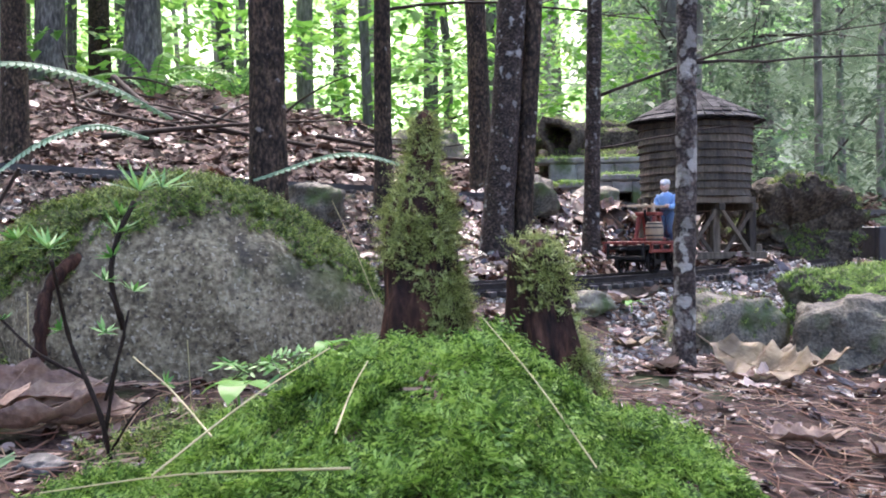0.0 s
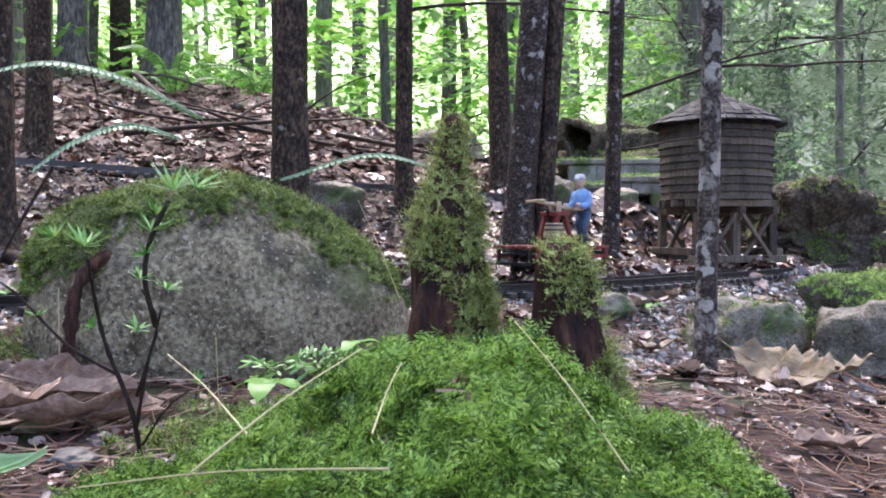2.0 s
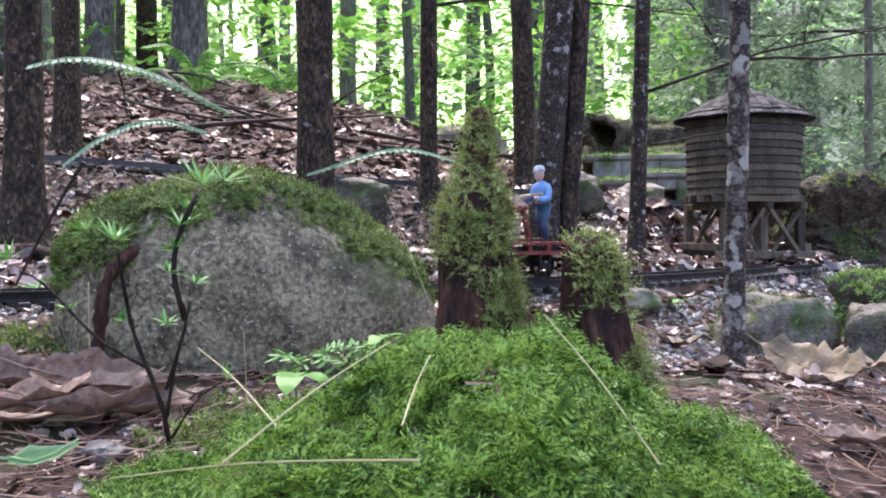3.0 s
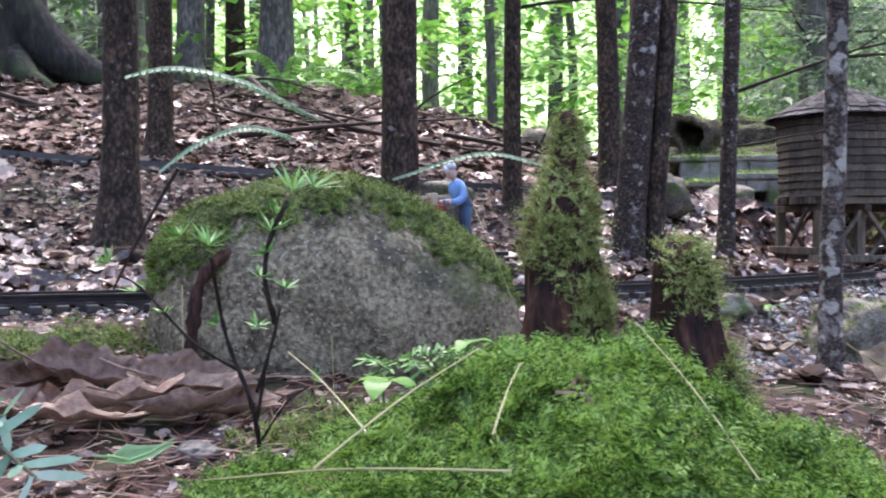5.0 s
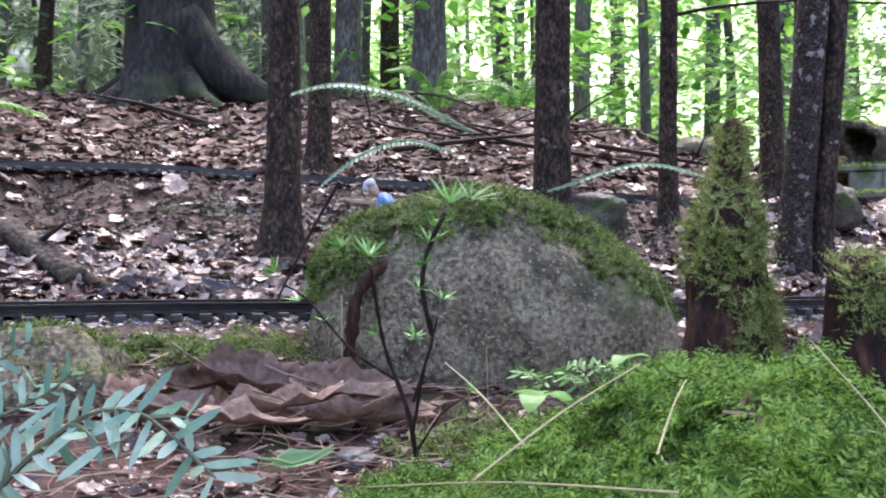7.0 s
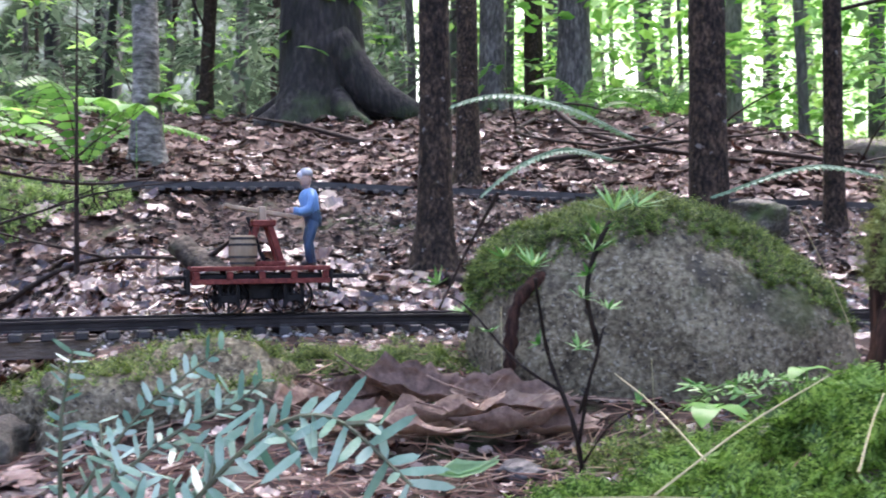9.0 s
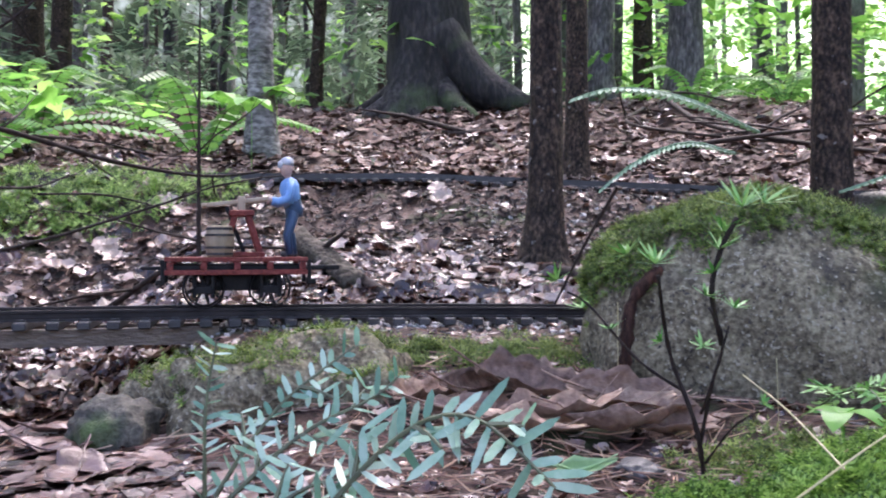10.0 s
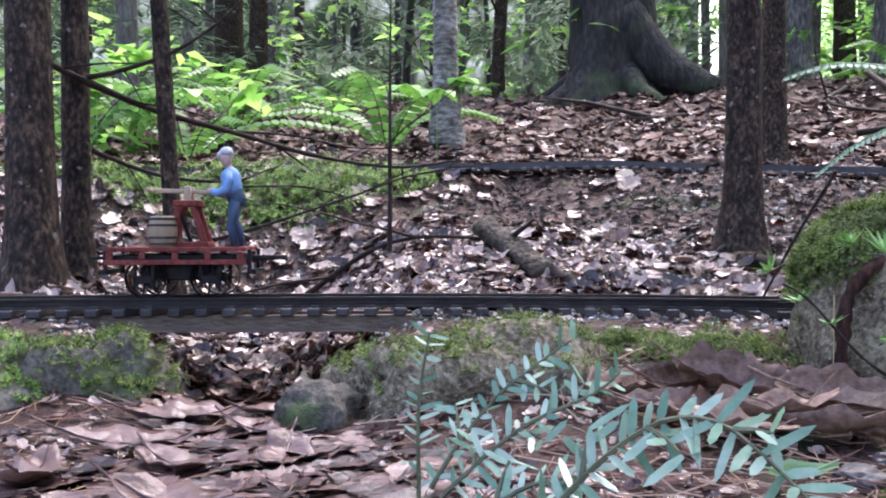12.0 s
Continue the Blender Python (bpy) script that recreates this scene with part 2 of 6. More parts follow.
def empty(name, m, label, category, group="", kind=""):
    ob = new(name)
    ob.empty_display_size = 0.02
    ob.matrix_world = m
    return tagged(ob, label, category, group, kind)


def part(name, bm, mat, parent=None, label="", smooth=False):
    me = bpy.data.meshes.new(name)
    bmesh.ops.recalc_face_normals(bm, faces=bm.faces)
    bm.to_mesh(me)
    bm.free()
    me.materials.append(mat)
    if smooth:
        me.polygons.foreach_set("use_smooth", [True] * len(me.polygons))
    ob = new(name, me)
    ob.parent = parent
    return tagged(ob, label)


def piece(name, me, parent, m=None, label=""):
    ob = new(name, me)
    ob.parent = parent
    if m is not None:
        ob.matrix_basis = m
    return tagged(ob, label)


def box(bm, size, m=Matrix(), bevel=0.0):
    made = bmesh.ops.create_cube(bm, size=1, matrix=m @ Matrix.Diagonal((*size, 1)))
    if bevel:
        edges = list({e for v in made["verts"] for e in v.link_edges})
        bmesh.ops.bevel(bm, geom=edges, offset=bevel, segments=1, affect="EDGES", profile=0.6)
    return bm


def boxes(*items, bevel=0.0):
    bm = bmesh.new()
    for size, m in items:
        box(bm, size, m, bevel)
    return bm


def tube(bm, points, radii, n=8, cap=True):
    """A round tube through points; joins the bmesh."""
    pts = [Vector(p) for p in points]
    rings, side = [], None
    for i, p in enumerate(pts):
        d = (pts[min(i + 1, len(pts) - 1)] - pts[max(i - 1, 0)]).normalized()
        if side is None:
            side = d.orthogonal().normalized()
        side = (side - d * side.dot(d)).normalized()
        up = d.cross(side)
        r = radii[i] if hasattr(radii, "__len__") else radii
        rings.append([bm.verts.new(p + (side * math.cos(a) + up * math.sin(a)) * r) for a in (2 * math.pi * k / n for k in range(n))])
    for a, b in zip(rings, rings[1:]):
        for k in range(n):
            bm.faces.new((a[k], a[(k + 1) % n], b[(k + 1) % n], b[k]))
    if cap:
        bm.faces.new(rings[0][::-1])
        bm.faces.new(rings[-1])
    return bm


def lathe(bm, profile, n=24, m=Matrix()):
    """Turns (radius, height) pairs round z."""
    rings = [[bm.verts.new(m @ Vector((r * math.cos(2 * math.pi * k / n), r * math.sin(2 * math.pi * k / n), z))) for k in range(n)] for r, z in profile]
    for a, b in zip(rings, rings[1:]):
        for k in range(n):
            bm.faces.new((a[k], a[(k + 1) % n], b[(k + 1) % n], b[k]))
    bm.faces.new(rings[0][::-1])
    bm.faces.new(rings[-1])
    return bm


def smooth_noise(x, y, z=0.0):
    return noise.noise((x, y, z))


# ---- the railway's line ----
def spline(points, step=0.004):
    """Points of a smooth curve through the given ones, at even steps."""
    p = np.array(points, float)
    p = np.vstack([2 * p[0] - p[1], p, 2 * p[-1] - p[-2]])
    out = []
    for a, b, c, d in zip(p, p[1:], p[2:], p[3:]):
        for u in np.linspace(0, 1, 40, endpoint=False):
            out.append(0.5 * (2 * b + (c - a) * u + (2 * a - 5 * b + 4 * c - d) * u * u + (3 * b - a - 3 * c + d) * u**3))
    out = np.array(out + [p[-2]])
    s = np.r_[0, np.cumsum(np.linalg.norm(np.diff(out, axis=0), axis=1))]
    even = np.arange(0, s[-1], step)
    return np.stack([np.interp(even, s, out[:, k]) for k in range(out.shape[1])], 1), even


NEAR_RAIL = [(0.72, 2.1), (0.61, 1.85), (0.489, 1.644), (0.328, 1.409), (0.136, 1.146), (0.0, 1.01), (-0.125, 0.90), (-0.27, 0.795), (-0.397, 0.698), (-0.48, 0.62), (-0.55, 0.54), (-0.63, 0.442), (-0.72, 0.335), (-0.79, 0.232), (-0.85, 0.1), (-0.88, -0.05), (-0.89, -0.25)]
_near, _s = spline(NEAR_RAIL)
_tan = np.gradient(_near, axis=0)
_tan /= np.linalg.norm(_tan, axis=1)[:, None]
# the line runs from the water tower to the trestle; its far side lies to the right of that way
_mid = _near + np.stack([_tan[:, 1], -_tan[:, 0]], 1) * 0.0225
_railz = np.interp(-_near[:, 0], [0.1, 0.6], [0.0105, 0.0185])
LINE_S = np.r_[0, np.cumsum(np.linalg.norm(np.diff(_mid, axis=0), axis=1))]


def line_at(s):
    """Place of the rails' top midway between them, and the heading in radians, s metres along the line."""
    x, y, z = (float(np.interp(s, LINE_S, v)) for v in (_mid[:, 0], _mid[:, 1], _railz))
    tx, ty = (float(np.interp(s, LINE_S, _tan[:, k])) for k in (0, 1))
    return x, y, z, math.atan2(ty, tx)


# ---- ground ----
_az = np.degrees(np.arctan2(_mid[:, 0], _mid[:, 1]))
_r = np.hypot(_mid[:, 0], _mid[:, 1])
_order = np.argsort(_az)


UPPER, _us = spline([(-1.75, -0.3), (-1.55, 0.1), (-1.413, 0.406), (-1.245, 0.872), (-0.947, 1.18), (-0.6, 1.36), (-0.3, 1.48), (-0.04, 1.668), (0.25, 1.906), (0.6, 2.15), (1.1, 2.4)], 0.02)
UPPER_AZ, UPPER_R = np.degrees(np.arctan2(UPPER[:, 0], UPPER[:, 1])), np.hypot(UPPER[:, 0], UPPER[:, 1])
UPPER_Z = np.interp(UPPER[:, 0], [-1.413, -1.245, -0.947, -0.395, -0.04, 0.25, 0.6], [0.165, 0.184, 0.186, 0.15, 0.133, 0.119, 0.11])


def bank(x):
    x = np.clip(x, 0, 1)
    return x * x * (3 - 2 * x)


def ground(x, y):
    """Height of the forest floor."""
    x, y = np.asarray(x, float), np.asarray(y, float)
    r, az = np.hypot(x, y), np.degrees(np.arctan2(x, y))
    rt = np.interp(az, np.r_[-180, _az[_order], 180], np.r_[1.5, _r[_order], 1.5])
    bed = np.interp(az, np.r_[-180, _az[_order], 180], np.r_[0.014, _railz[_order], 0.014]) - 0.0172
    q = r - rt
    slope = np.interp(az, [-180, -95, -75, -60, -45, -30, -15, -5, 8, 16, 30, 60, 180], [0.05, 0.1, 0.17, 0.19, 0.2, 0.21, 0.21, 0.17, 0.14, 0.1, 0.08, 0.05, 0.05])
    crest = np.interp(az, [-180, -90, -20, -12, -3, 10, 20, 40, 180], [2.0, 3.6, 3.6, 2.4, 1.7, 1.6, 2.0, 2.0, 2.0])
    up = np.clip(q - 0.07, 0, None)
    behind = slope * np.minimum(up, crest) * bank(up / 0.12) + np.clip(up - crest, 0, 12) * 0.02
    floor = np.interp(az, [-180, -90, -40, -20, 5, 20, 60, 180], [-0.065, -0.05, -0.048, -0.05, -0.055, -0.075, -0.08, -0.065])
    width = np.interp(az, [-180, -60, -30, 0, 12, 20, 180], [0.4, 0.22, 0.3, 0.3, 0.34, 0.6, 0.4])
    z = bed + behind + (floor - bed) * bank((-q - 0.035) / width)
    # the mossy mound
    side = np.where(x > 0.0, 0.046, 0.105)
    deep = np.where(y > 0.385, 0.1, 0.19)
    z = z + 0.069 * np.exp(-((x / side) ** 2) - ((y - 0.385) / deep) ** 2)
    z = z + 0.038 * np.exp(-(((x - 0.076) / 0.03) ** 2) - ((y - 0.35) / 0.09) ** 2)
    z = z + 0.024 * np.exp(-(((x + 0.15) / 0.09) ** 2) - ((y - 0.54) / 0.06) ** 2)
    lumps = np.sin(41 * x + 1.3 + 9 * y) * np.sin(35 * y - 7 * x) + 0.6 * np.sin(77 * x - 20 * y) * np.sin(69 * y + 2)
    z = z + 0.0045 * lumps * np.exp(-(((x - 0.0) / 0.14) ** 4) - ((y - 0.34) / 0.16) ** 4)
    # the gully under the trestle
    cut = np.exp(-(((az + 60.0) / 7.2) ** 4)) * bank((1.5 - r) / 0.5) * bank((r - 0.3) / 0.15)
    z = z + (np.minimum(z, -0.052) - z) * cut
    z = z - 0.035 * np.exp(-(((az + 61.5) / 5.5) ** 4)) * np.exp(-(((q + 0.015) / 0.085) ** 4))
    cut = np.exp(-(((az - 8.6) / 2.2) ** 4)) * np.exp(-((q / 0.1) ** 4))
    z = z - 0.03 * cut
    # level pad of the water tower, and the bench of the upper line
    pad = np.exp(-(((x - 0.312) / 0.14) ** 4) - ((y - 1.64) / 0.15) ** 4)
    z = z + (0.004 - z) * pad
    ru = np.interp(az, UPPER_AZ, UPPER_R)
    zu = np.interp(az, UPPER_AZ, UPPER_Z) - 0.014
    near_bench = np.exp(-(((r - ru) / 0.1) ** 2)) * bank((az + 88) / 6) * bank((24 - az) / 6)
    z = z + (zu - z) * near_bench
    wob = 0.5 * np.sin(9.1 * x + 4.3 * y) * np.sin(7.7 * y - 3.1 * x) + 0.3 * np.sin(31 * x + 2) * np.sin(27 * y + 11 * x) + 0.2 * np.sin(67 * x + 31 * y) * np.sin(59 * y)
    near = np.clip(np.abs(q) / 0.12, 0.12, 1)
    return z + wob * np.interp(r, [0.3, 1, 3, 8, 30], [0.004, 0.012, 0.05, 0.06, 0.0]) * near


def gz(x, y):
    return float(ground(x, y))


def polar(r, az):
    return r * math.sin(radians(az)), r * math.cos(radians(az))


def make_ground():
    azs = np.r_[np.linspace(-180, -88, 40, endpoint=False), np.linspace(-88, 36, 360, endpoint=False), np.linspace(36, 180, 50, endpoint=False)]
    rs = np.r_[np.linspace(0.04, 1.3, 190, endpoint=False), np.geomspace(1.3, 6, 110, endpoint=False), np.geomspace(6, 400, 26)]
    A, R = np.meshgrid(np.radians(azs), rs)
    X, Y = R * np.sin(A), R * np.cos(A)
    Z = ground(X, Y)
    n, k = len(azs), len(rs)
    v = np.stack([X, Y, Z], 2).reshape(-1, 3)
    i, j = np.meshgrid(np.arange(k - 1), np.arange(n), indexing="ij")
    a, b = i * n + j, i * n + (j + 1) % n
    f = np.stack([a, b, b + n, a + n], 2).reshape(-1, 4)
    v = np.vstack([v, [[0, 0, gz(0, 0.02)]]])
    tri = [[len(v) - 1, (m + 1) % n, m] for m in range(n)]
    me = mesh_of("ground", v, f.tolist() + tri, SOIL, True)
    tagged(new("ground", me), "damp brown forest floor rising behind the railway", "ground", kind="structure")


make_ground()


# ---- scattering of small stuff ----
def scatter(name, shapes, places, mat, label, category, parent=None):
    """Joins many copies of small shapes into one mesh. places: (matrix 4x4 as numpy, shape number)."""
    vs, fs, off = [], [], 0
    for m, k in places:
        v, f = shapes[k]
        vs.append(v @ m[:3, :3].T + m[:3, 3])
        fs += [[i + off for i in q] for q in f]
        off += len(v)
    me = mesh_of(name, np.vstack(vs), fs, mat)
    ob = new(name, me)
    ob.parent = parent
    if parent is None:
        return tagged(ob, label, category, kind="stuff")
    return tagged(ob, label, kind="stuff")


def turn(rz, tilt=0.0, way=0.0, s=1.0):
    """Rotation about z by rz, then a tilt towards the direction way, and a size."""
    c, n = math.cos(rz), math.sin(rz)
    a = np.array([[c, -n, 0], [n, c, 0], [0, 0, 1]])
    k = np.array([-math.sin(way), math.cos(way), 0])
    K = np.array([[0, -k[2], k[1]], [k[2], 0, -k[0]], [-k[1], k[0], 0]])
    t = np.eye(3) + math.sin(tilt) * K + (1 - math.cos(tilt)) * K @ K
    return (t @ a) * s


def put_at(rot, p):
    m = np.eye(4)
    m[:3, :3], m[:3, 3] = rot, p
    return m


def align(nrm, spin, s=1.0):
    """Rotation that takes z to nrm, spun about it."""
    z = np.array(nrm, float)
    z /= np.linalg.norm(z)
    h = np.array([math.cos(spin), math.sin(spin), 0.1])
    x = h - z * h.dot(z)
    x /= np.linalg.norm(x)
    return np.stack([x, np.cross(z, x), z], 1) * s


def ground_normal(x, y, e=0.006):
    return np.array([gz(x - e, y) - gz(x + e, y), gz(x, y - e) - gz(x, y + e), 2 * e])


def on_ground(x, y, e=0.006):
    """Heights and unit normals at many places."""
    x, y = np.asarray(x, float), np.asarray(y, float)
    n = np.stack([ground(x - e, y) - ground(x + e, y), ground(x, y - e) - ground(x, y + e), np.full_like(x, 2 * e)], 1)
    return ground(x, y), n / np.linalg.norm(n, axis=1)[:, None]


def moss_sprig(pairs, length, droop, width, seed):
    """A feathery shoot along z, with small leaves on both sides."""
    g = random.Random(seed)
    v, f = [], []
    for i in range(pairs):
        u = (i + 0.5) / pairs
        c = np.array([droop * length * u * u, 0, length * u * (1 - 0.25 * droop * u)])
        w = width * (1 - 0.65 * u) * g.uniform(0.8, 1.2)
        for k in (0, 1, 2):
            a = 2.1 * k + i * 1.1 + g.uniform(-0.4, 0.4)
            d = np.array([math.cos(a), math.sin(a), 0.55])
            s = np.array([-math.sin(a), math.cos(a), 0.0]) * w * 0.2
            o = len(v)
            v += [c - s, c + s, c + d * w]
            f += [[o, o + 1, o + 2]]
    return np.array(v), f


def moss_feather(pairs, length, droop, width, seed):
    """A flat feather-moss frond: an arching axis with leafy branchlets on either side."""
    g = random.Random(seed)
    v, f = [], []
    for i in range(pairs):
        u = (i + 0.4) / pairs
        c = np.array([droop * length * u * u, 0, length * u * (1 - 0.3 * droop * u)])
        along_axis = np.array([2 * droop * u, 0, 1 - 0.6 * droop * u])
        along_axis /= np.linalg.norm(along_axis)
        w = width * math.sin(math.pi * min(0.97, 0.28 + 0.72 * u)) ** 0.7 * g.uniform(0.8, 1.2)
        for sg in (-1, 1):
            d = np.array([0.1 * g.uniform(-1, 1), sg, 0.0]) + along_axis * g.uniform(0.45, 0.8)
            d[0] += g.uniform(-0.25, 0.15)
            d /= np.linalg.norm(d)
            e = np.cross(d, [1.0, 0.2, 0.0])
            e *= 0.2 * w / np.linalg.norm(e)
            for a, b, k in ((0.0, 0.55, 1.0), (0.3, 0.85, 0.85), (0.6, 1.1, 0.6)):
                o = len(v)
                p = c + d * w * a
                v += [p - e * k * 0.9, p + e * k * 0.9 + np.array([0.12 * w, 0, 0]), c + d * w * b - np.array([0.1 * w, 0, 0])]
                f += [[o, o + 1, o + 2]]
    return np.array(v), f


def moss_tuft(shoots, length, seed):
    """Short leafy shoots that spread from one foot."""
    g = random.Random(seed)
    vs, fs, off = [], [], 0
    for k in range(shoots):
        v, f = moss_feather(8, length * g.uniform(0.7, 1.15), g.uniform(0.3, 0.9), length * 0.29, seed * 31 + k)
        rot = turn(2 * math.pi * k / shoots + g.uniform(-0.4, 0.4), 0.0) @ turn(0, g.uniform(0.15, 0.85), 0.0)
        vs.append(v @ rot.T)
        fs += [[i + off for i in q] for q in f]
        off += len(v)
    return np.vstack(vs), fs


TUFTS = [moss_tuft(6 + k % 2, 0.0125, 3 + k) for k in range(5)]
FEATHERS = [moss_feather(9, 0.014, g, 0.005, 60 + k) for k, g in enumerate((0.3, 0.7, 1.1, 0.9))]
SPRIGS = [moss_sprig(9, 0.014, g, 0.0052, k) for k, g in enumerate((0.3, 0.9, 1.4, 0.6))]
CUSHION = [moss_sprig(5, 0.007, g, 0.0034, 20 + k) for k, g in enumerate((0.2, 0.7, 1.2))]
HANGING = [moss_sprig(10, 0.017, g, 0.0042, 40 + k) for k, g in enumerate((0.4, 1.1, 1.7))]


def leaf_shape(seed, lobes=4, length=0.05, width=0.03, curl=0.35):
    """A lobed leaf, curled along and across."""
    g = random.Random(seed)
    n = lobes * 2 + 1
    mid = []
    left, right = [], []
    for i in range(n + 1):
        u = i / n
        w = width * math.sin(math.pi * min(1, u * 0.93 + 0.05)) ** 0.7 * (1.0 if i % 2 else 0.74) * g.uniform(0.85, 1.15)
        x = (u - 0.5) * length
        zc = curl * length * (u - 0.45) ** 2 * g.uniform(0.7, 1.6)
        zl, zr = (curl * w * g.uniform(0.2, 1.2) for _ in range(2))
        mid.append((x, 0, zc))
        left.append((x + g.uniform(0, 0.08) * length, w, zc + zl))
        right.append((x + g.uniform(0, 0.08) * length, -w, zc + zr))
    v = np.array(mid + left + right)
    k = n + 1
    f = [[i, i + 1, k + i + 1, k + i] for i in range(n)] + [[i + 1, i, 2 * k + i, 2 * k + i + 1] for i in range(n)]
    return v, f


LEAVES = [leaf_shape(k, 2 + k % 3, 0.05, 0.015 + 0.004 * (k % 3), 0.15 + 0.2 * (k % 4)) for k in range(10)]


FLAT_LEAVES = [leaf_shape(30 + k, 2 + k % 3, 0.05, 0.016 + 0.004 * (k % 3), 0.05 + 0.06 * (k % 3)) for k in range(8)]


def strew(name, shapes, az, r, size, tilt, mat, label, seed, lift=0.005):
    g = np.random.default_rng(seed)
    x, y = r * np.sin(np.radians(az)), r * np.cos(np.radians(az))
    z, nr = on_ground(x, y, 0.03)
    places = []
    for k in range(len(x)):
        rot = align(nr[k], g.uniform(0, 6.28)) @ turn(0, abs(g.normal(0, tilt)), g.uniform(0, 6.28), size[k])
        places.append((put_at(rot, (x[k], y[k], z[k] + 0.003 + lift * g.random())), int(g.integers(len(shapes)))))
    scatter(name, shapes, places, mat, label, "leaf litter")


def litter():
    g = np.random.default_rng(5)
    n = 44000
    az = g.uniform(-82, 28, n)
    r = 0.8 + 4.6 * g.random(n) ** 1.9
    q = r - np.interp(az, _az[_order], _r[_order])
    ok = ~((-0.09 < q) & (q < 0.05))
    ok &= ~((q < 0) & (az > -50) & (g.random(n) < 0.95))
    ok &= ~((q > 0.1) & (q < 0.66) & (az > -36) & (az < -5) & (g.random(n) < 0.74))
    ok &= ~((q > 0.3) & (q < 0.72) & (az > -47) & (az < -5) & (g.random(n) < 0.7))
    ok &= ~((q > 0.38) & (q < 0.72) & (az < -5) & (g.random(n) < 0.8))
    size = g.uniform(0.38, 0.85, n) * np.interp(r, [0.9, 1.6, 4], [0.85, 1.1, 1.35])
    upper = ok & (q > 0.68) & (g.random(n) < 0.8)
    lower = ok & ~upper
    strew("leaf_litter", LEAVES, az[lower], r[lower], size[lower], 0.22, LITTER, "wet brown fallen leaves strewn over the forest floor", 6)
    strew("matted_litter", LEAVES, az[upper], r[upper], size[upper], 0.16, MATTED, "dull brown matted leaves on the upper slope", 7)
    # the gully's floor
    n = 1100
    az, r = g.uniform(-76, -48, n), g.uniform(0.33, 0.8, n)
    q = r - np.interp(az, _az[_order], _r[_order])
    ok = (q < -0.06) & ((r < 0.5) | (np.abs(az + 60) < 6))
    strew("gully_leaves", FLAT_LEAVES, az[ok], r[ok], g.uniform(0.22, 0.62, n)[ok], 0.12, WET_LEAF, "wet reddish brown leaves plastered over the gully floor", 8, 0.003)
    # the wood floor round the rest of the place
    n = 7000
    strew("leaf_litter", LEAVES, g.uniform(30, 276, n), 0.35 + 6 * g.random(n) ** 0.7, g.uniform(1.0, 2.2, n), 0.22, LITTER, "brown fallen leaves on the wood floor", 9)


litter()


def debris():
    """Crumbs of bark and leaf on the bare soil near the line."""
    g = np.random.default_rng(15)
    n = 11000
    az, r = g.uniform(-80, 26, n), 0.28 + 1.2 * g.random(n)
    q = r - np.interp(az, _az[_order], _r[_order])
    ok = (np.abs(q) > 0.045) & (q < 0.7) & (r > 0.3)
    az, r = az[ok], r[ok]
    x, y = r * np.sin(np.radians(az)), r * np.cos(np.radians(az))
    z, nr = on_ground(x, y, 0.01)
    places = []
    for k in range(len(x)):
        rot = align(nr[k], g.uniform(0, 6.28)) @ turn(0, abs(g.normal(0, 0.3)), g.uniform(0, 6.28), g.uniform(0.06, 0.26))
        places.append((put_at(rot, (x[k], y[k], z[k] + 0.001 + 0.002 * g.random())), int(g.integers(len(LEAVES)))))
    scatter("leaf_crumbs", LEAVES, places, LITTER, "crumbled brown leaf bits on the damp soil", "leaf crumbs")
    # the bare earth bank under the upper line
    n = 9000
    az, q = g.uniform(-78, 4, n), g.uniform(0.24, 0.76, n)
    r = np.interp(az, _az[_order], _r[_order]) + q
    strew("bank_crumbs", LEAVES, az, r, g.uniform(0.08, 0.34, n), 0.35, EARTH, "dark earth crumbs and leaf bits on the bank", 16, 0.002)


debris()


def pebble_shape(seed):
    bm = bmesh.new()
    bmesh.ops.create_icosphere(bm, subdivisions=1, radius=1)
    g = random.Random(seed)
    v = np.array([[c * g.uniform(0.75, 1.2) for c in x.co] for x in bm.verts]) * np.array([1, 0.8, 0.6])
    f = [[x.index for x in p.verts] for p in bm.faces]
    bm.free()
    return v, f


PEBBLES = [pebble_shape(k) for k in range(6)]


def ballast():
    g = np.random.default_rng(8)
    places, spots = [], []
    for _ in range(5200):
        s = g.uniform(0.15, 2.75)
        x, y, z, h = line_at(s)
        w = g.normal(0, 0.034)
        x, y = x - math.sin(h) * w, y + math.cos(h) * w
        az = math.degrees(math.atan2(x, y))
        if abs(az + 60) < 5.2 or abs(az - 8.6) < 1.4:
            continue
        k = g.uniform(0.0012, 0.0034)
        spots.append((x, y, k))
    # the gravelly bank above the line, and its foot beside the tower
    for _ in range(6200):
        if g.random() < 0.4:
            az, q = g.uniform(-36, -6), g.uniform(0.15, 0.62)
        else:
            az, q = g.uniform(6, 22), g.uniform(-0.4, -0.02)
        r = float(np.interp(az, _az[_order], _r[_order])) + q
        x, y = polar(r, az)
        k = g.uniform(0.0012, 0.004) * (1 if g.random() < 0.95 else 2)
        spots.append((x, y, k))
    sp = np.array(spots)
    for (x, y, k), z in zip(spots, ground(sp[:, 0], sp[:, 1])):
        places.append((put_at(turn(g.uniform(0, 6.28), g.uniform(0, 1), g.uniform(0, 6), k), (x, y, z + 0.35 * k)), int(g.integers(6))))
    scatter("ballast", PEBBLES, places, GRAVEL, "mixed grey and white gravel round the model track", "gravel")


ballast()


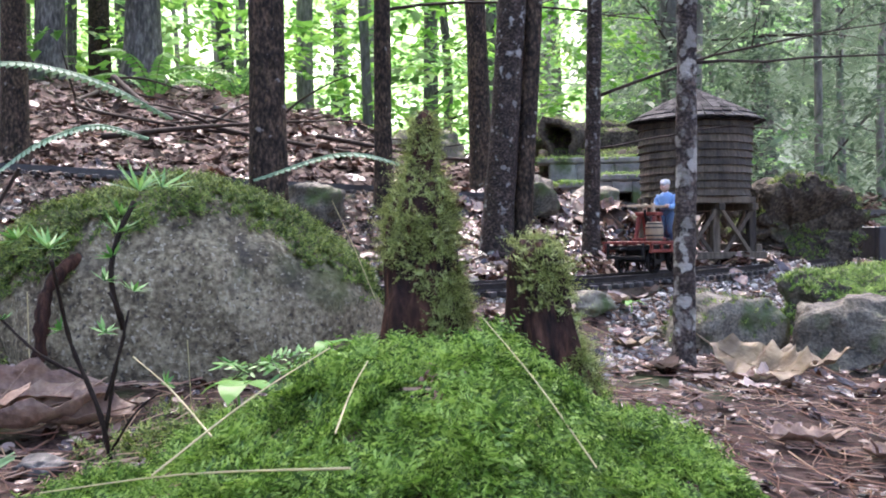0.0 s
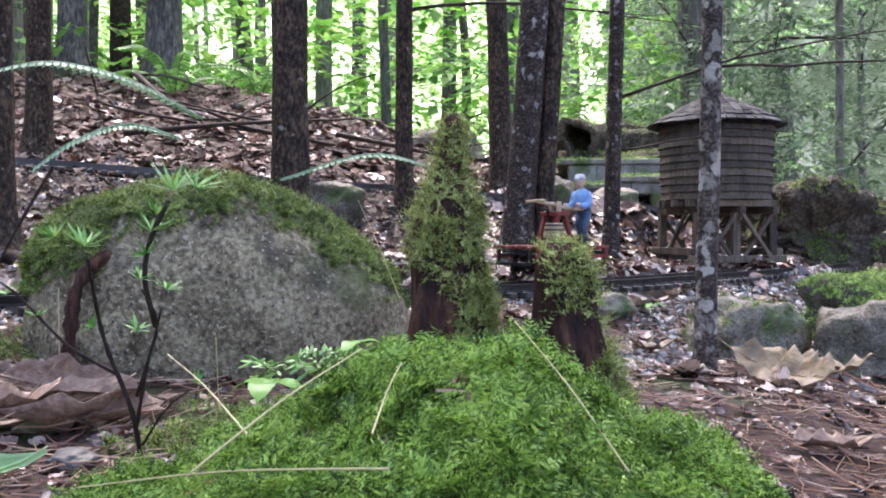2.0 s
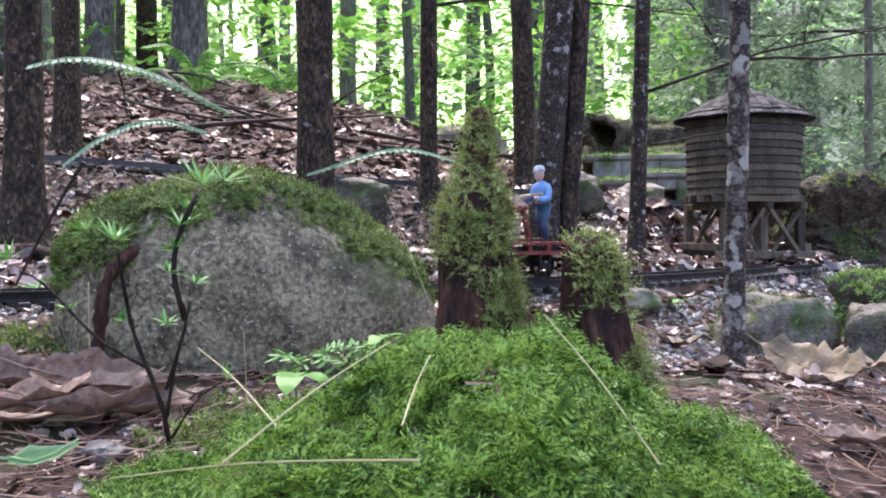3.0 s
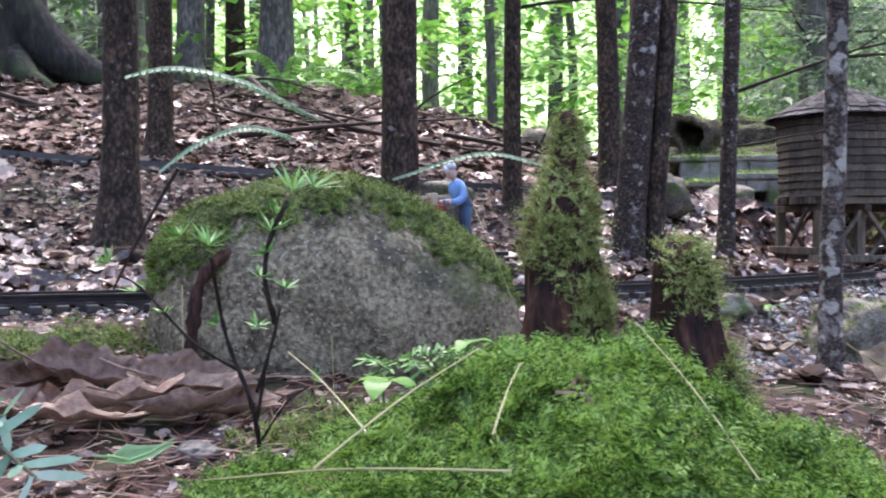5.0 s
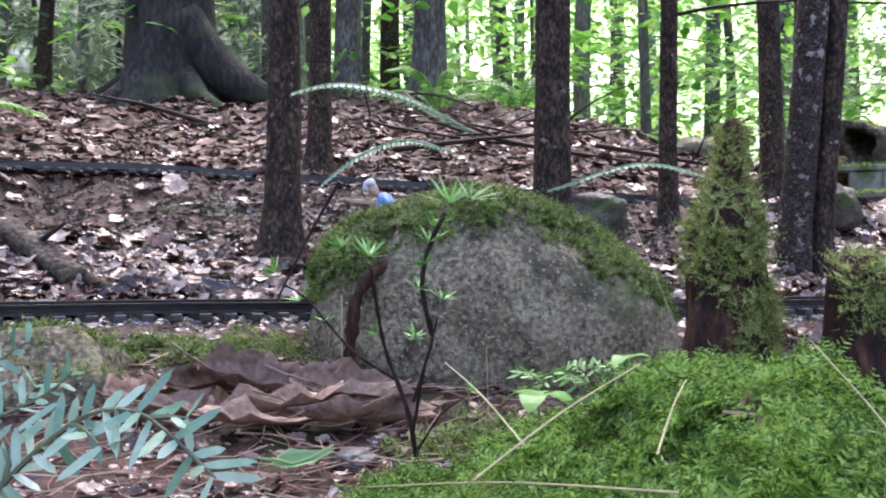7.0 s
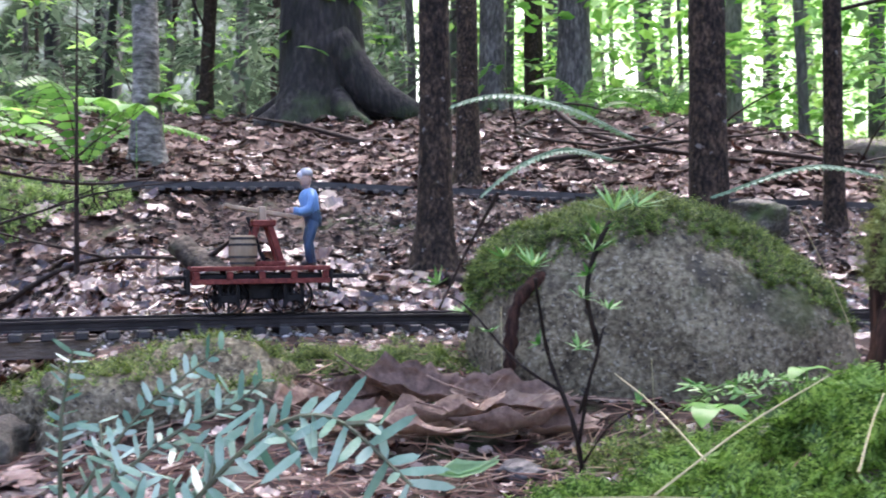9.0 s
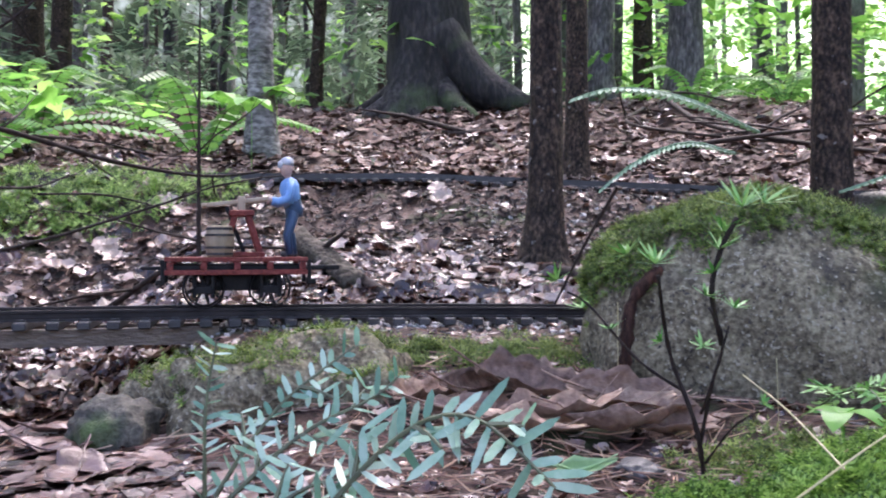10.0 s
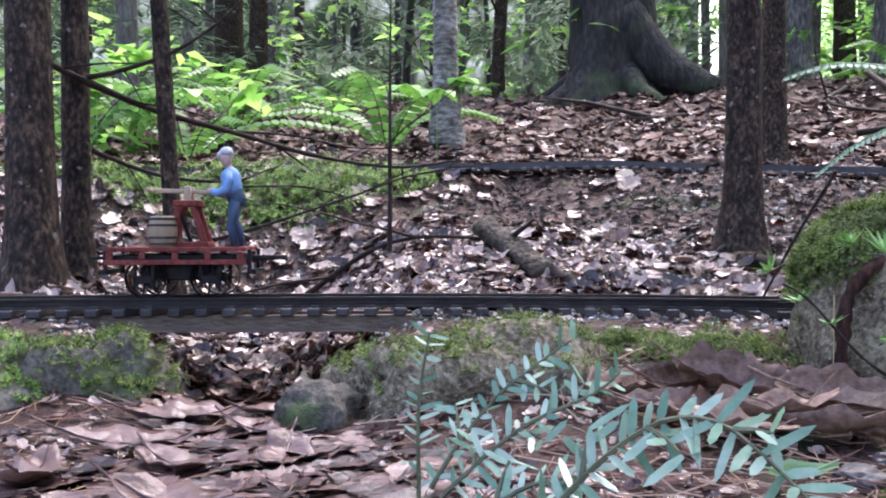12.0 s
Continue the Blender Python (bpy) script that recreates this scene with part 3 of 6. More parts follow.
def needles():
    """Fallen pine needles."""
    g = np.random.default_rng(9)
    vs, fs = [], []
    spots = [(-74, -14, 0.33, 0.72, 800), (3, 24, 0.42, 1.3, 1000), (-40, 6, 0.3, 0.55, 160), (-80, 26, 0.85, 2.2, 700)]
    for a0, a1, r0, r1, count in spots:
        for _ in range(count):
            x, y = polar(g.uniform(r0, r1), g.uniform(a0, a1))
            h, ln, w = g.uniform(0, 6.28), g.uniform(0.02, 0.055), g.uniform(0.00022, 0.00048)
            dx, dy = math.cos(h) * ln / 2, math.sin(h) * ln / 2
            o = len(vs)
            lift = 0.001 + g.random() * 0.004
            for u in (-1, 0, 1):
                px, py = x + dx * u + (1 - u * u) * dy * 0.12, y + dy * u - (1 - u * u) * dx * 0.12
                pz = lift + (0.004 * g.random() if u else 0)
                for ox, oz in ((-w, 0), (w, 0), (0, 1.6 * w)):
                    vs.append((px - math.sin(h) * ox, py + math.cos(h) * ox, pz + oz))
            for k in (0, 3):
                for e in range(3):
                    fs.append([o + k + e, o + k + (e + 1) % 3, o + k + 3 + (e + 1) % 3, o + k + 3 + e])
    vs = np.array(vs)
    vs[:, 2] += ground(vs[:, 0], vs[:, 1])
    me = mesh_of("pine_needles", vs, fs, STRAW)
    tagged(new("pine_needles", me), "dry tan pine needles scattered on the soil", "pine needles", kind="stuff")


needles()


# ---- trees ----
def limb_points(base, way, length, n=7, sag=0.15, seed=0):
    g = random.Random(seed)
    d = Vector(way).normalized()
    p, out = Vector(base), [Vector(base)]
    for i in range(n):
        d = (d + Vector((g.uniform(-0.16, 0.16), g.uniform(-0.16, 0.16), g.uniform(-0.12, 0.12) - sag / n))).normalized()
        p = p + d * length / n
        out.append(p.copy())
    return out


def crown_mesh(name, spread, count, mat, size, seed):
    g = np.random.default_rng(seed)
    quad = [(np.array([[0, -0.1, 0], [0.5, -0.38, 0.06], [1, 0, 0.0], [0.5, 0.38, 0.06]]), [[0, 1, 2, 3]])]
    vs, fs = [], []
    for k in range(count):
        d = g.normal(size=3) * np.array(spread)
        rot = turn(g.uniform(0, 6.28), g.uniform(-0.6, 0.6), g.uniform(0, 6.28), size * g.uniform(0.6, 1.3))
        vs.append(quad[0][0] @ rot.T + d)
        fs.append([4 * k, 4 * k + 1, 4 * k + 2, 4 * k + 3])
    return mesh_of(name, np.vstack(vs), fs, mat)


CROWNS = [crown_mesh("crown", (0.6, 0.6, 0.5), 130, FOLIAGE, 0.09, 60 + k) for k in range(2)]
CROWN_DARK = crown_mesh("crown", (0.6, 0.6, 0.6), 160, HEMLOCK, 0.08, 66)


def tree(base, radius, height, lean=(0, 0), bark=BARK, label="slender dark-barked forest tree", flare=0.5, limbs=(), seed=0, crown=True, bend=0.0, n=12, rings=None, knob=0.06, sink=0.02, category="tree", dark=False, roots=0, boughs=()):
    """base x, y; limbs: (height, way, length, radius)."""
    x, y = base
    z0 = gz(x, y) - sink
    root = empty("tree", Matrix.Translation((x, y, z0)), label, category, "trees of the wood")
    g = random.Random(seed)
    ph = g.uniform(0, 6)
    # dense rings low down, where the trunk is seen
    hs = [0] + [sink + height * (u**2.2) for u in np.linspace(0.02, 1, rings or 40)]
    bm = bmesh.new()
    loops, axis = [], []
    for h in hs:
        u = h / height
        c = Vector((lean[0] * h + bend * math.sin(2.2 * h + ph) * 0.02 * min(1, h), lean[1] * h + bend * math.cos(1.7 * h + ph) * 0.02 * min(1, h), h))
        axis.append(c)
        r = radius * (1 - 0.75 * u) * (1 + flare * math.exp(-(h - sink) / (2.2 * radius)))
        loop = []
        for k in range(n):
            a = 2 * math.pi * k / n
            rr = r * (1 + knob * smooth_noise(math.cos(a) * 1.5 + seed, math.sin(a) * 1.5, h / radius * 0.5) + flare * 0.35 * math.exp(-(h - sink) / (2.5 * radius)) * math.sin(3 * a + ph) + knob * 0.5 * smooth_noise(5 * math.cos(a), 5 * math.sin(a) + seed, h / radius * 2))
            loop.append(bm.verts.new(c + Vector((math.cos(a) * rr, math.sin(a) * rr, 0))))
        loops.append(loop)
    for a, b in zip(loops, loops[1:]):
        for k in range(n):
            bm.faces.new((a[k], a[(k + 1) % n], b[(k + 1) % n], b[k]))
    bm.faces.new(loops[-1])
    for k in range(roots):
        a = ph + 2 * math.pi * k / roots
        d = Vector((math.cos(a), math.sin(a), 0))
        lo = gz(x + d.x * radius * 2.6, y + d.y * radius * 2.6) - z0 - sink
        pts = [d * radius * s + Vector((0, 0, sink + radius * hgt + lo * s / 2.6)) for s, hgt in ((0.5, 1.0), (1.1, 0.5), (1.8, 0.2), (2.4, 0.05), (3.2, -0.1))]
        part("root", tube(bmesh.new(), pts, [radius * s * g.uniform(0.85, 1.15) for s in (0.42, 0.36, 0.27, 0.18, 0.08)], 9), bark, root, smooth=True)
    part("trunk", bm, bark, root, smooth=True)

    def at(h):
        i = min(range(len(hs)), key=lambda k: abs(hs[k] - h))
        return axis[i]

    for i, (h, way, length, r) in enumerate(limbs):
        pts = limb_points(at(h), way, length, 8, 0.12, seed * 17 + i)
        bm = bmesh.new()
        tube(bm, pts, list(np.linspace(r, r * 0.25, len(pts))), 6)
        gg = random.Random(seed + i)
        for k in (3, 4, 5, 6):
            side = Vector((gg.uniform(-1, 1), gg.uniform(-1, 1), gg.uniform(-0.3, 0.5)))
            sub = limb_points(pts[k], side + Vector(way), length * gg.uniform(0.15, 0.35), 4, 0.1, gg.randint(0, 999))
            tube(bm, sub, list(np.linspace(r * 0.4, r * 0.12, len(sub))), 5)
        part("limb", bm, TWIG, root, smooth=True)
    for pts, r in boughs:
        q, _ = spline(pts, 0.012)
        q = q - np.array([x, y, z0])
        bm = tube(bmesh.new(), [tuple(p) for p in q], [r * (1 - 0.65 * k / len(q)) * g.uniform(0.85, 1.15) for k in range(len(q))], 7)
        for k in range(3, len(q) - 1, 7):
            sub = limb_points(q[k], (g.uniform(-0.6, 0.6), g.uniform(0.2, 0.9), g.uniform(-0.4, 0.5)), g.uniform(0.06, 0.16), 4, 0.1, g.randint(0, 999))
            tube(bm, sub, list(np.linspace(r * 0.35, r * 0.1, len(sub))), 5)
        part("limb", bm, TWIG, root, smooth=True)
    if crown:
        for k in range(2):
            me = CROWN_DARK if dark else CROWNS[(seed + k) % 2]
            piece("crown", me, root, pose(lean[0] * height * 0.95 + g.uniform(-0.2, 0.2), lean[1] * height * 0.95 + g.uniform(-0.2, 0.2), height * (0.8 + 0.2 * k), 0, 0, g.uniform(0, 360)))
    return root


# trees by the line
tree((-0.32, 1.223), 0.0255, 3.6, (0.0, 0.0), BARK, "dark wet-barked tree standing behind the mossy boulder", 0.25, seed=1, knob=0.05)
tree((-0.199, 1.453), 0.0145, 3.2, (-0.005, 0), BARK, "thin dark tree beside the upper track", 0.3, seed=2, bend=0.5, limbs=[(0.33, (1, 0.2, 0.1), 0.5, 0.003)])
tree((-0.066, 1.917), 0.023, 4.0, (-0.03, 0), BARK, "straight dark tree above the upper track", 0.35, seed=3, bend=0.3)
tree((-0.02, 2.316), 0.021, 4.0, (0.0, 0), BARK, "dark slender tree behind its neighbour", 0.35, seed=4, bend=0.3)
tree((-0.02, 1.262), 0.0205, 3.4, (0.07, 0.02), BARK_LICHEN, "leaning tree with pale lichen blotches", 0.3, seed=5, limbs=[(0.5, (0.3, 0.5, 0.3), 0.5, 0.003)])
tree((0.012, 1.275), 0.014, 3.4, (0.06, 0.03), BARK, "dark stem growing beside the lichened tree", 0.3, seed=6)
tree((0.118, 1.425), 0.0125, 3.0, (0.02, 0), BARK_LICHEN, "thin lichened sapling behind the track", 0.4, seed=7, bend=0.6, limbs=[(0.28, (1, 0.1, 0.35), 0.5, 0.003), (0.2, (1, 0.4, 0.05), 0.35, 0.002)])
tree((0.162, 0.868), 0.0098, 2.6, (0.0, 0.0), BARK_PALE, "knotty grey sapling on the near side of the track", 0.3, seed=8, bend=0.8, knob=0.14, rings=70, limbs=[(0.3, (1, 0.4, 0.15), 0.32, 0.0016)])
tree((-0.585, 0.975), 0.0205, 3.4, (0.0, 0.0), BARK, "dark tree with flared roots behind the track", 0.6, seed=9, roots=4, knob=0.08)
tree((-0.926, 1.665), 0.0235, 3.8, (0.0, 0.0), BARK, "dark tree upslope of the upper track", 0.5, seed=10)
tree((-0.926, 0.298), 0.0225, 3.2, (-0.04, 0.0), BARK, "stout dark trunk beside the trestle", 0.5, seed=11)
tree((-0.965, 0.353), 0.0145, 3.2, (-0.01, 0.0), BARK, "dark slim trunk with long bare boughs", 0.5, seed=12, boughs=[
    ([(-0.932, 0.296, 0.242), (-0.947, 0.355, 0.224), (-0.952, 0.433, 0.201), (-0.943, 0.522, 0.183), (-0.933, 0.62, 0.163), (-0.918, 0.728, 0.154), (-0.904, 0.82, 0.166)], 0.0042),
    ([(-0.953, 0.365, 0.155), (-0.957, 0.411, 0.14), (-0.966, 0.466, 0.131), (-0.965, 0.534, 0.132), (-0.962, 0.577, 0.148)], 0.0028),
    ([(-0.946, 0.357, 0.227), (-0.934, 0.384, 0.235), (-0.911, 0.427, 0.254), (-0.886, 0.465, 0.284), (-0.863, 0.491, 0.316)], 0.0028),
    ([(-0.943, 0.522, 0.185), (-0.945, 0.597, 0.186), (-0.942, 0.676, 0.177), (-0.931, 0.756, 0.18)], 0.0016),
    ([(-0.962, 0.539, 0.125), (-0.943, 0.611, 0.126), (-0.921, 0.678, 0.111)], 0.0016)])
tree((-0.905, 0.435), 0.0098, 2.8, (-0.05, -0.03), BARK, "slim dark sapling close behind the track", 0.5, seed=13, bend=0.5, limbs=[(0.12, (0.5, 0.8, 0.25), 0.4, 0.002)])
tree((-1.657, 1.471), 0.031, 4.2, (-0.01, 0.0), BIRCH, "pale birch trunk with mossy foot", 0.5, seed=14)
OLD_TREE = tree((-2.6, 3.3), 0.165, 9, (-0.02, 0.02), BARK_BIG, "massive old trunk with spreading roots", 0.55, seed=15, crown=False, n=30, roots=5, knob=0.14, sink=0.1)
OLD_ROOT, _ = spline([(-2.543, 3.271, 1.011), (-2.454, 3.314, 0.892), (-2.343, 3.344, 0.782), (-2.224, 3.376, 0.71), (-2.108, 3.426, 0.65)], 0.05)
part("root", tube(bmesh.new(), [tuple(Vector(p) - OLD_TREE.location) for p in OLD_ROOT], list(np.linspace(0.13, 0.06, len(OLD_ROOT))), 14), BARK_BIG, OLD_TREE, smooth=True)
tree((-1.715, 4.119), 0.078, 8, (0, 0), BARK_GREY, "broad grey trunk with moss at its foot", 0.4, seed=16, crown=False, n=18, roots=3, limbs=[(1.3, (1, -0.3, 0.2), 0.7, 0.01), (1.7, (-1, -0.2, 0.3), 0.8, 0.01)])
tree((-2.067, 3.947), 0.062, 8, (0, 0), BARK_GREY, "grey forest trunk on the slope", 0.4, seed=17, crown=False, n=16, roots=3, limbs=[(1.3, (1, -0.3, 0.2), 0.7, 0.01), (1.7, (-1, -0.2, 0.3), 0.8, 0.01)])
tree((-2.3, 4.913), 0.06, 7, (0, 0), BARK, "distant dark trunk on the slope", 0.4, seed=18, crown=False, roots=3, limbs=[(1.3, (1, -0.3, 0.2), 0.7, 0.01), (1.7, (-1, -0.2, 0.3), 0.8, 0.01)])
tree((-0.85, 0.665), 0.0032, 0.33, (0.03, 0.0), TWIG, "bare thin sapling among the leaf litter", 0.3, seed=19, crown=False, bend=0.8, limbs=[(0.16, (0.8, 0.3, 0.9), 0.1, 0.0012), (0.19, (-0.7, 0.3, 0.9), 0.12, 0.0012), (0.13, (0.6, -0.5, 0.7), 0.1, 0.001), (0.23, (0.5, 0.5, 0.9), 0.1, 0.0009)], category="sapling")


def far_woods():
    g = random.Random(21)
    for k in range(95):
        az = g.uniform(-84, 30)
        r = g.uniform(3.2, 13) if az < -34 or az > 6 else g.uniform(4.5, 13)
        x, y = polar(r, az)
        if math.hypot(x + 2.6, y - 3.3) < 0.7:
            continue
        rad = g.choice((0.02, 0.03, 0.04, 0.06, 0.09)) * (r / 6) ** 0.4
        # trunks before the clearing mostly take the bark with haze in its colour
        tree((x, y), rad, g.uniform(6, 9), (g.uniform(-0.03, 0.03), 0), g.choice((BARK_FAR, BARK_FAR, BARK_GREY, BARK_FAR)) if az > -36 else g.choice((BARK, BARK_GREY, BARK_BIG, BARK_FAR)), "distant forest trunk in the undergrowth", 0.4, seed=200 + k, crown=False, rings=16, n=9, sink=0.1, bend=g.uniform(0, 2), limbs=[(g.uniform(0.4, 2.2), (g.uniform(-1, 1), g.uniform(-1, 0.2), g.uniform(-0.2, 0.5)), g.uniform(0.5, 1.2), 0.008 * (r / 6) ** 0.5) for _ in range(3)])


far_woods()


# ---- foliage behind ----
LEAF_QUAD = (np.array([[0, 0, 0], [0.35, -0.32, 0.05], [1, 0, -0.05], [0.35, 0.32, 0.05]]), [[0, 1, 2], [0, 2, 3]])
NEEDLE_SPRAY = (np.array([[0, -0.03, 0], [0.35, -0.18, 0.02], [1, 0, -0.1], [0.35, 0.18, 0.02], [0.6, -0.22, 0.0], [0.6, 0.22, 0.0]]), [[0, 1, 2, 3]])


def sprays(name, count, az, rad, top, mat, size, label, seed, per=16, spread=0.28, low=0.0, shape=0, bias=1.0):
    """Layered sprays of leaves on the undergrowth and low boughs."""
    g = np.random.default_rng(seed)
    base, face = (LEAF_QUAD, NEEDLE_SPRAY)[shape]
    base = np.array(base)
    vs, fs, off = [], [], 0
    aa, rr = g.uniform(*az, count), rad[0] + (rad[1] - rad[0]) * g.random(count) ** bias
    zs = ground(rr * np.sin(np.radians(aa)), rr * np.cos(np.radians(aa)))
    for _ in range(count):
        a, r = aa[_], rr[_]
        x, y = polar(r, a)
        z = zs[_] + low + (top * r / 8) * g.random()
        tilt, way = g.normal(0, 0.25), g.uniform(0, 6.28)
        plane = turn(g.uniform(0, 6.28), tilt, way)
        k = int(per * g.uniform(0.5, 1.4))
        u = g.random(k) ** 0.6 * spread * g.uniform(0.6, 1.4) * (r / 7) ** 0.5
        t = g.uniform(-0.7, 0.7, k) + (g.random(k) < 0.3) * 3.1
        for j in range(k):
            p = plane @ np.array([u[j] * math.cos(t[j]), u[j] * math.sin(t[j]) * 0.8, -0.25 * u[j] + g.normal(0, 0.015)])
            rot = plane @ turn(t[j] + g.normal(0, 0.6), g.normal(0, 0.35) + 0.2, t[j], size * g.uniform(0.6, 1.3))
            vs.append(base @ rot.T + p + (x, y, z))
            fs += [[i + off for i in q] for q in face]
            off += len(base)
    tagged(new(name, mesh_of(name, np.vstack(vs), fs, mat)), label, "foliage", kind="stuff")


sprays("maple_foliage", 1500, (-30, 9), (4.2, 12), 3.2, FOLIAGE, 0.075, "bright green maple leaves in the far undergrowth", 31)
sprays("beech_foliage", 1200, (-31, 16), (5, 14), 3.6, FOLIAGE_PALE, 0.085, "pale green beech leaves in the distance", 32)
sprays("hemlock_boughs", 2100, (5, 30), (2.8, 12), 3.6, HEMLOCK, 0.046, "grey-green hemlock boughs on the far side of the tower", 33, per=38, shape=1)
sprays("shade_foliage", 2400, (-86, -31), (4.4, 13), 3.8, HEMLOCK, 0.1, "dark shaded undergrowth between the old trunks", 34, per=16, shape=1, low=0.1)
sprays("understory_leaves", 260, (-84, -28), (3.8, 12), 3.4, FOLIAGE, 0.08, "light green leaves among the dark trunks", 35, low=0.1)
sprays("low_maple_leaves", 40, (-84, -46), (2.0, 3.6), 0.9, FOLIAGE, 0.06, "light green seedling leaves on the slope", 36, per=9, spread=0.12, low=0.04)


def backdrop():
    """The distance between the trunks: self-lit sheets painted as a bright clearing, and dark woods on either side."""
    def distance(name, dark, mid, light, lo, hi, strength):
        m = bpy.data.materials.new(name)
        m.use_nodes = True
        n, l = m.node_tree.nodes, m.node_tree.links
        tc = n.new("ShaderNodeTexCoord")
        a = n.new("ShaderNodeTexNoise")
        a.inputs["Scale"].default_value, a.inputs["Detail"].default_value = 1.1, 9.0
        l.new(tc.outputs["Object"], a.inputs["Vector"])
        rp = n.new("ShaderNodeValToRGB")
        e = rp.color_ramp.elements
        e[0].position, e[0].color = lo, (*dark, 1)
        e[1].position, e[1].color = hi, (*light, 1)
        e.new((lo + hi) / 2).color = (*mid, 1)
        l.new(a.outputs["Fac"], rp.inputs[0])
        # the sheet glows by itself, in place of daylight on far leaves
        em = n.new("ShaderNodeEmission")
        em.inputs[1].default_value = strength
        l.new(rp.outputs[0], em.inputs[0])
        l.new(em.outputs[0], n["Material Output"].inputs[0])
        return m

    # brightness, shade and haze of the distance are put into these emitted colours
    bright = distance("clearing_glow", (0.07, 0.13, 0.045), (0.13, 0.215, 0.085), (0.3, 0.34, 0.26), 0.34, 0.6, 3.0)
    shade = distance("dark_woods_glow", (0.012, 0.02, 0.012), (0.04, 0.06, 0.032), (0.3, 0.36, 0.32), 0.4, 0.72, 0.6)
    grey = distance("hazy_woods_glow", (0.024, 0.038, 0.022), (0.055, 0.08, 0.05), (0.15, 0.185, 0.15), 0.34, 0.68, 0.75)
    for a0, a1, m, label in ((-33, 4, bright, "glowing backdrop painted as a bright leafy clearing beyond the wood"), (-125, -33, shade, "dimly glowing backdrop painted as dark woods in the distance"), (4, 80, grey, "glowing backdrop painted as grey-green woods with haze in the distance")):
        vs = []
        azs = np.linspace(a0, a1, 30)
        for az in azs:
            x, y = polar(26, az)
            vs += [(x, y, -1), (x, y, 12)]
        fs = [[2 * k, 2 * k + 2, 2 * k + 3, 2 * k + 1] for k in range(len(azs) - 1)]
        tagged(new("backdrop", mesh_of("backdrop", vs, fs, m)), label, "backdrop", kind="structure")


backdrop()

# ---- model railway ----
def sweep(bm, s0, s1, offset, profile, step=0.008, drop=0.0):
    """Sweeps a profile of (across, up) along the line."""
    rings = []
    for s in np.arange(s0, s1, step):
        x, y, z, h = line_at(s)
        rings.append([bm.verts.new((x - math.sin(h) * (offset + a), y + math.cos(h) * (offset + a), z + u + drop)) for a, u in profile])
    n = len(profile)
    for a, b in zip(rings, rings[1:]):
        for k in range(n):
            bm.faces.new((a[k], a[(k + 1) % n], b[(k + 1) % n], b[k]))
    bm.faces.new(rings[0])
    bm.faces.new(rings[-1][::-1])
    return bm


RAIL_SHAPE = [(-0.0035, -0.0085), (0.0035, -0.0085), (0.003, -0.0072), (0.0008, -0.0066), (0.0008, -0.0028), (0.0017, -0.0022), (0.0017, -0.0004), (0.0013, 0), (-0.0013, 0), (-0.0017, -0.0004), (-0.0017, -0.0022), (-0.0008, -0.0028), (-0.0008, -0.0066), (-0.003, -0.0072)]


def railway():
    line = empty("model_track", Matrix(), "model railway track with dark rails on black ties in gravel", "track")
    for off in (-0.0225, 0.0225):
        part("rail", sweep(bmesh.new(), 0.02, 2.9, off, RAIL_SHAPE), RAIL_TOP, line)
    bm = box(bmesh.new(), (0.0098, 0.074, 0.0062), bevel=0.0009)
    for y in (-0.0275, -0.0175, 0.0175, 0.0275):
        box(bm, (0.006, 0.003, 0.0022), pose(0, y, 0.0038))
    me = bpy.data.meshes.new("tie")
    bm.to_mesh(me)
    bm.free()
    me.materials.append(TIE)
    for k in range(128):
        x, y, z, h = line_at(0.05 + k * 0.0222)
        piece("tie", me, line, pose(x, y, z - 0.0116, 0, 0, math.degrees(h) + RND.uniform(-1.5, 1.5)))


railway()


def trestle(name, s0, s1, label, posts):
    root = empty(name, Matrix(), label, "bridge")
    for off in (-0.021, 0.021):
        part("girder", sweep(bmesh.new(), s0, s1, off, [(-0.006, -0.028), (0.006, -0.028), (0.006, -0.0149), (-0.006, -0.0149)]), GIRDER, root)
    for s in posts:
        x, y, z, h = line_at(s)
        foot = gz(x, y) - 0.02
        top = z - 0.028
        part("support", box(bmesh.new(), (0.034, 0.07, top - foot), pose(x, y, (top + foot) / 2, 0, 0, math.degrees(h)), 0.003), GIRDER, root)


def s_near(x, y):
    return float(LINE_S[np.argmin(np.hypot(_mid[:, 0] - x, _mid[:, 1] - y))])


trestle("trestle_bridge", s_near(-0.605, 0.5) + 0.002, s_near(-0.78, 0.3) + 0.068, "low brown timber trestle carrying the track over a gully", [s_near(-0.765, 0.315)])
trestle("plank_bridge", s_near(0.24, 1.3), s_near(0.08, 1.115), "short grey timber bridge under the track", [])

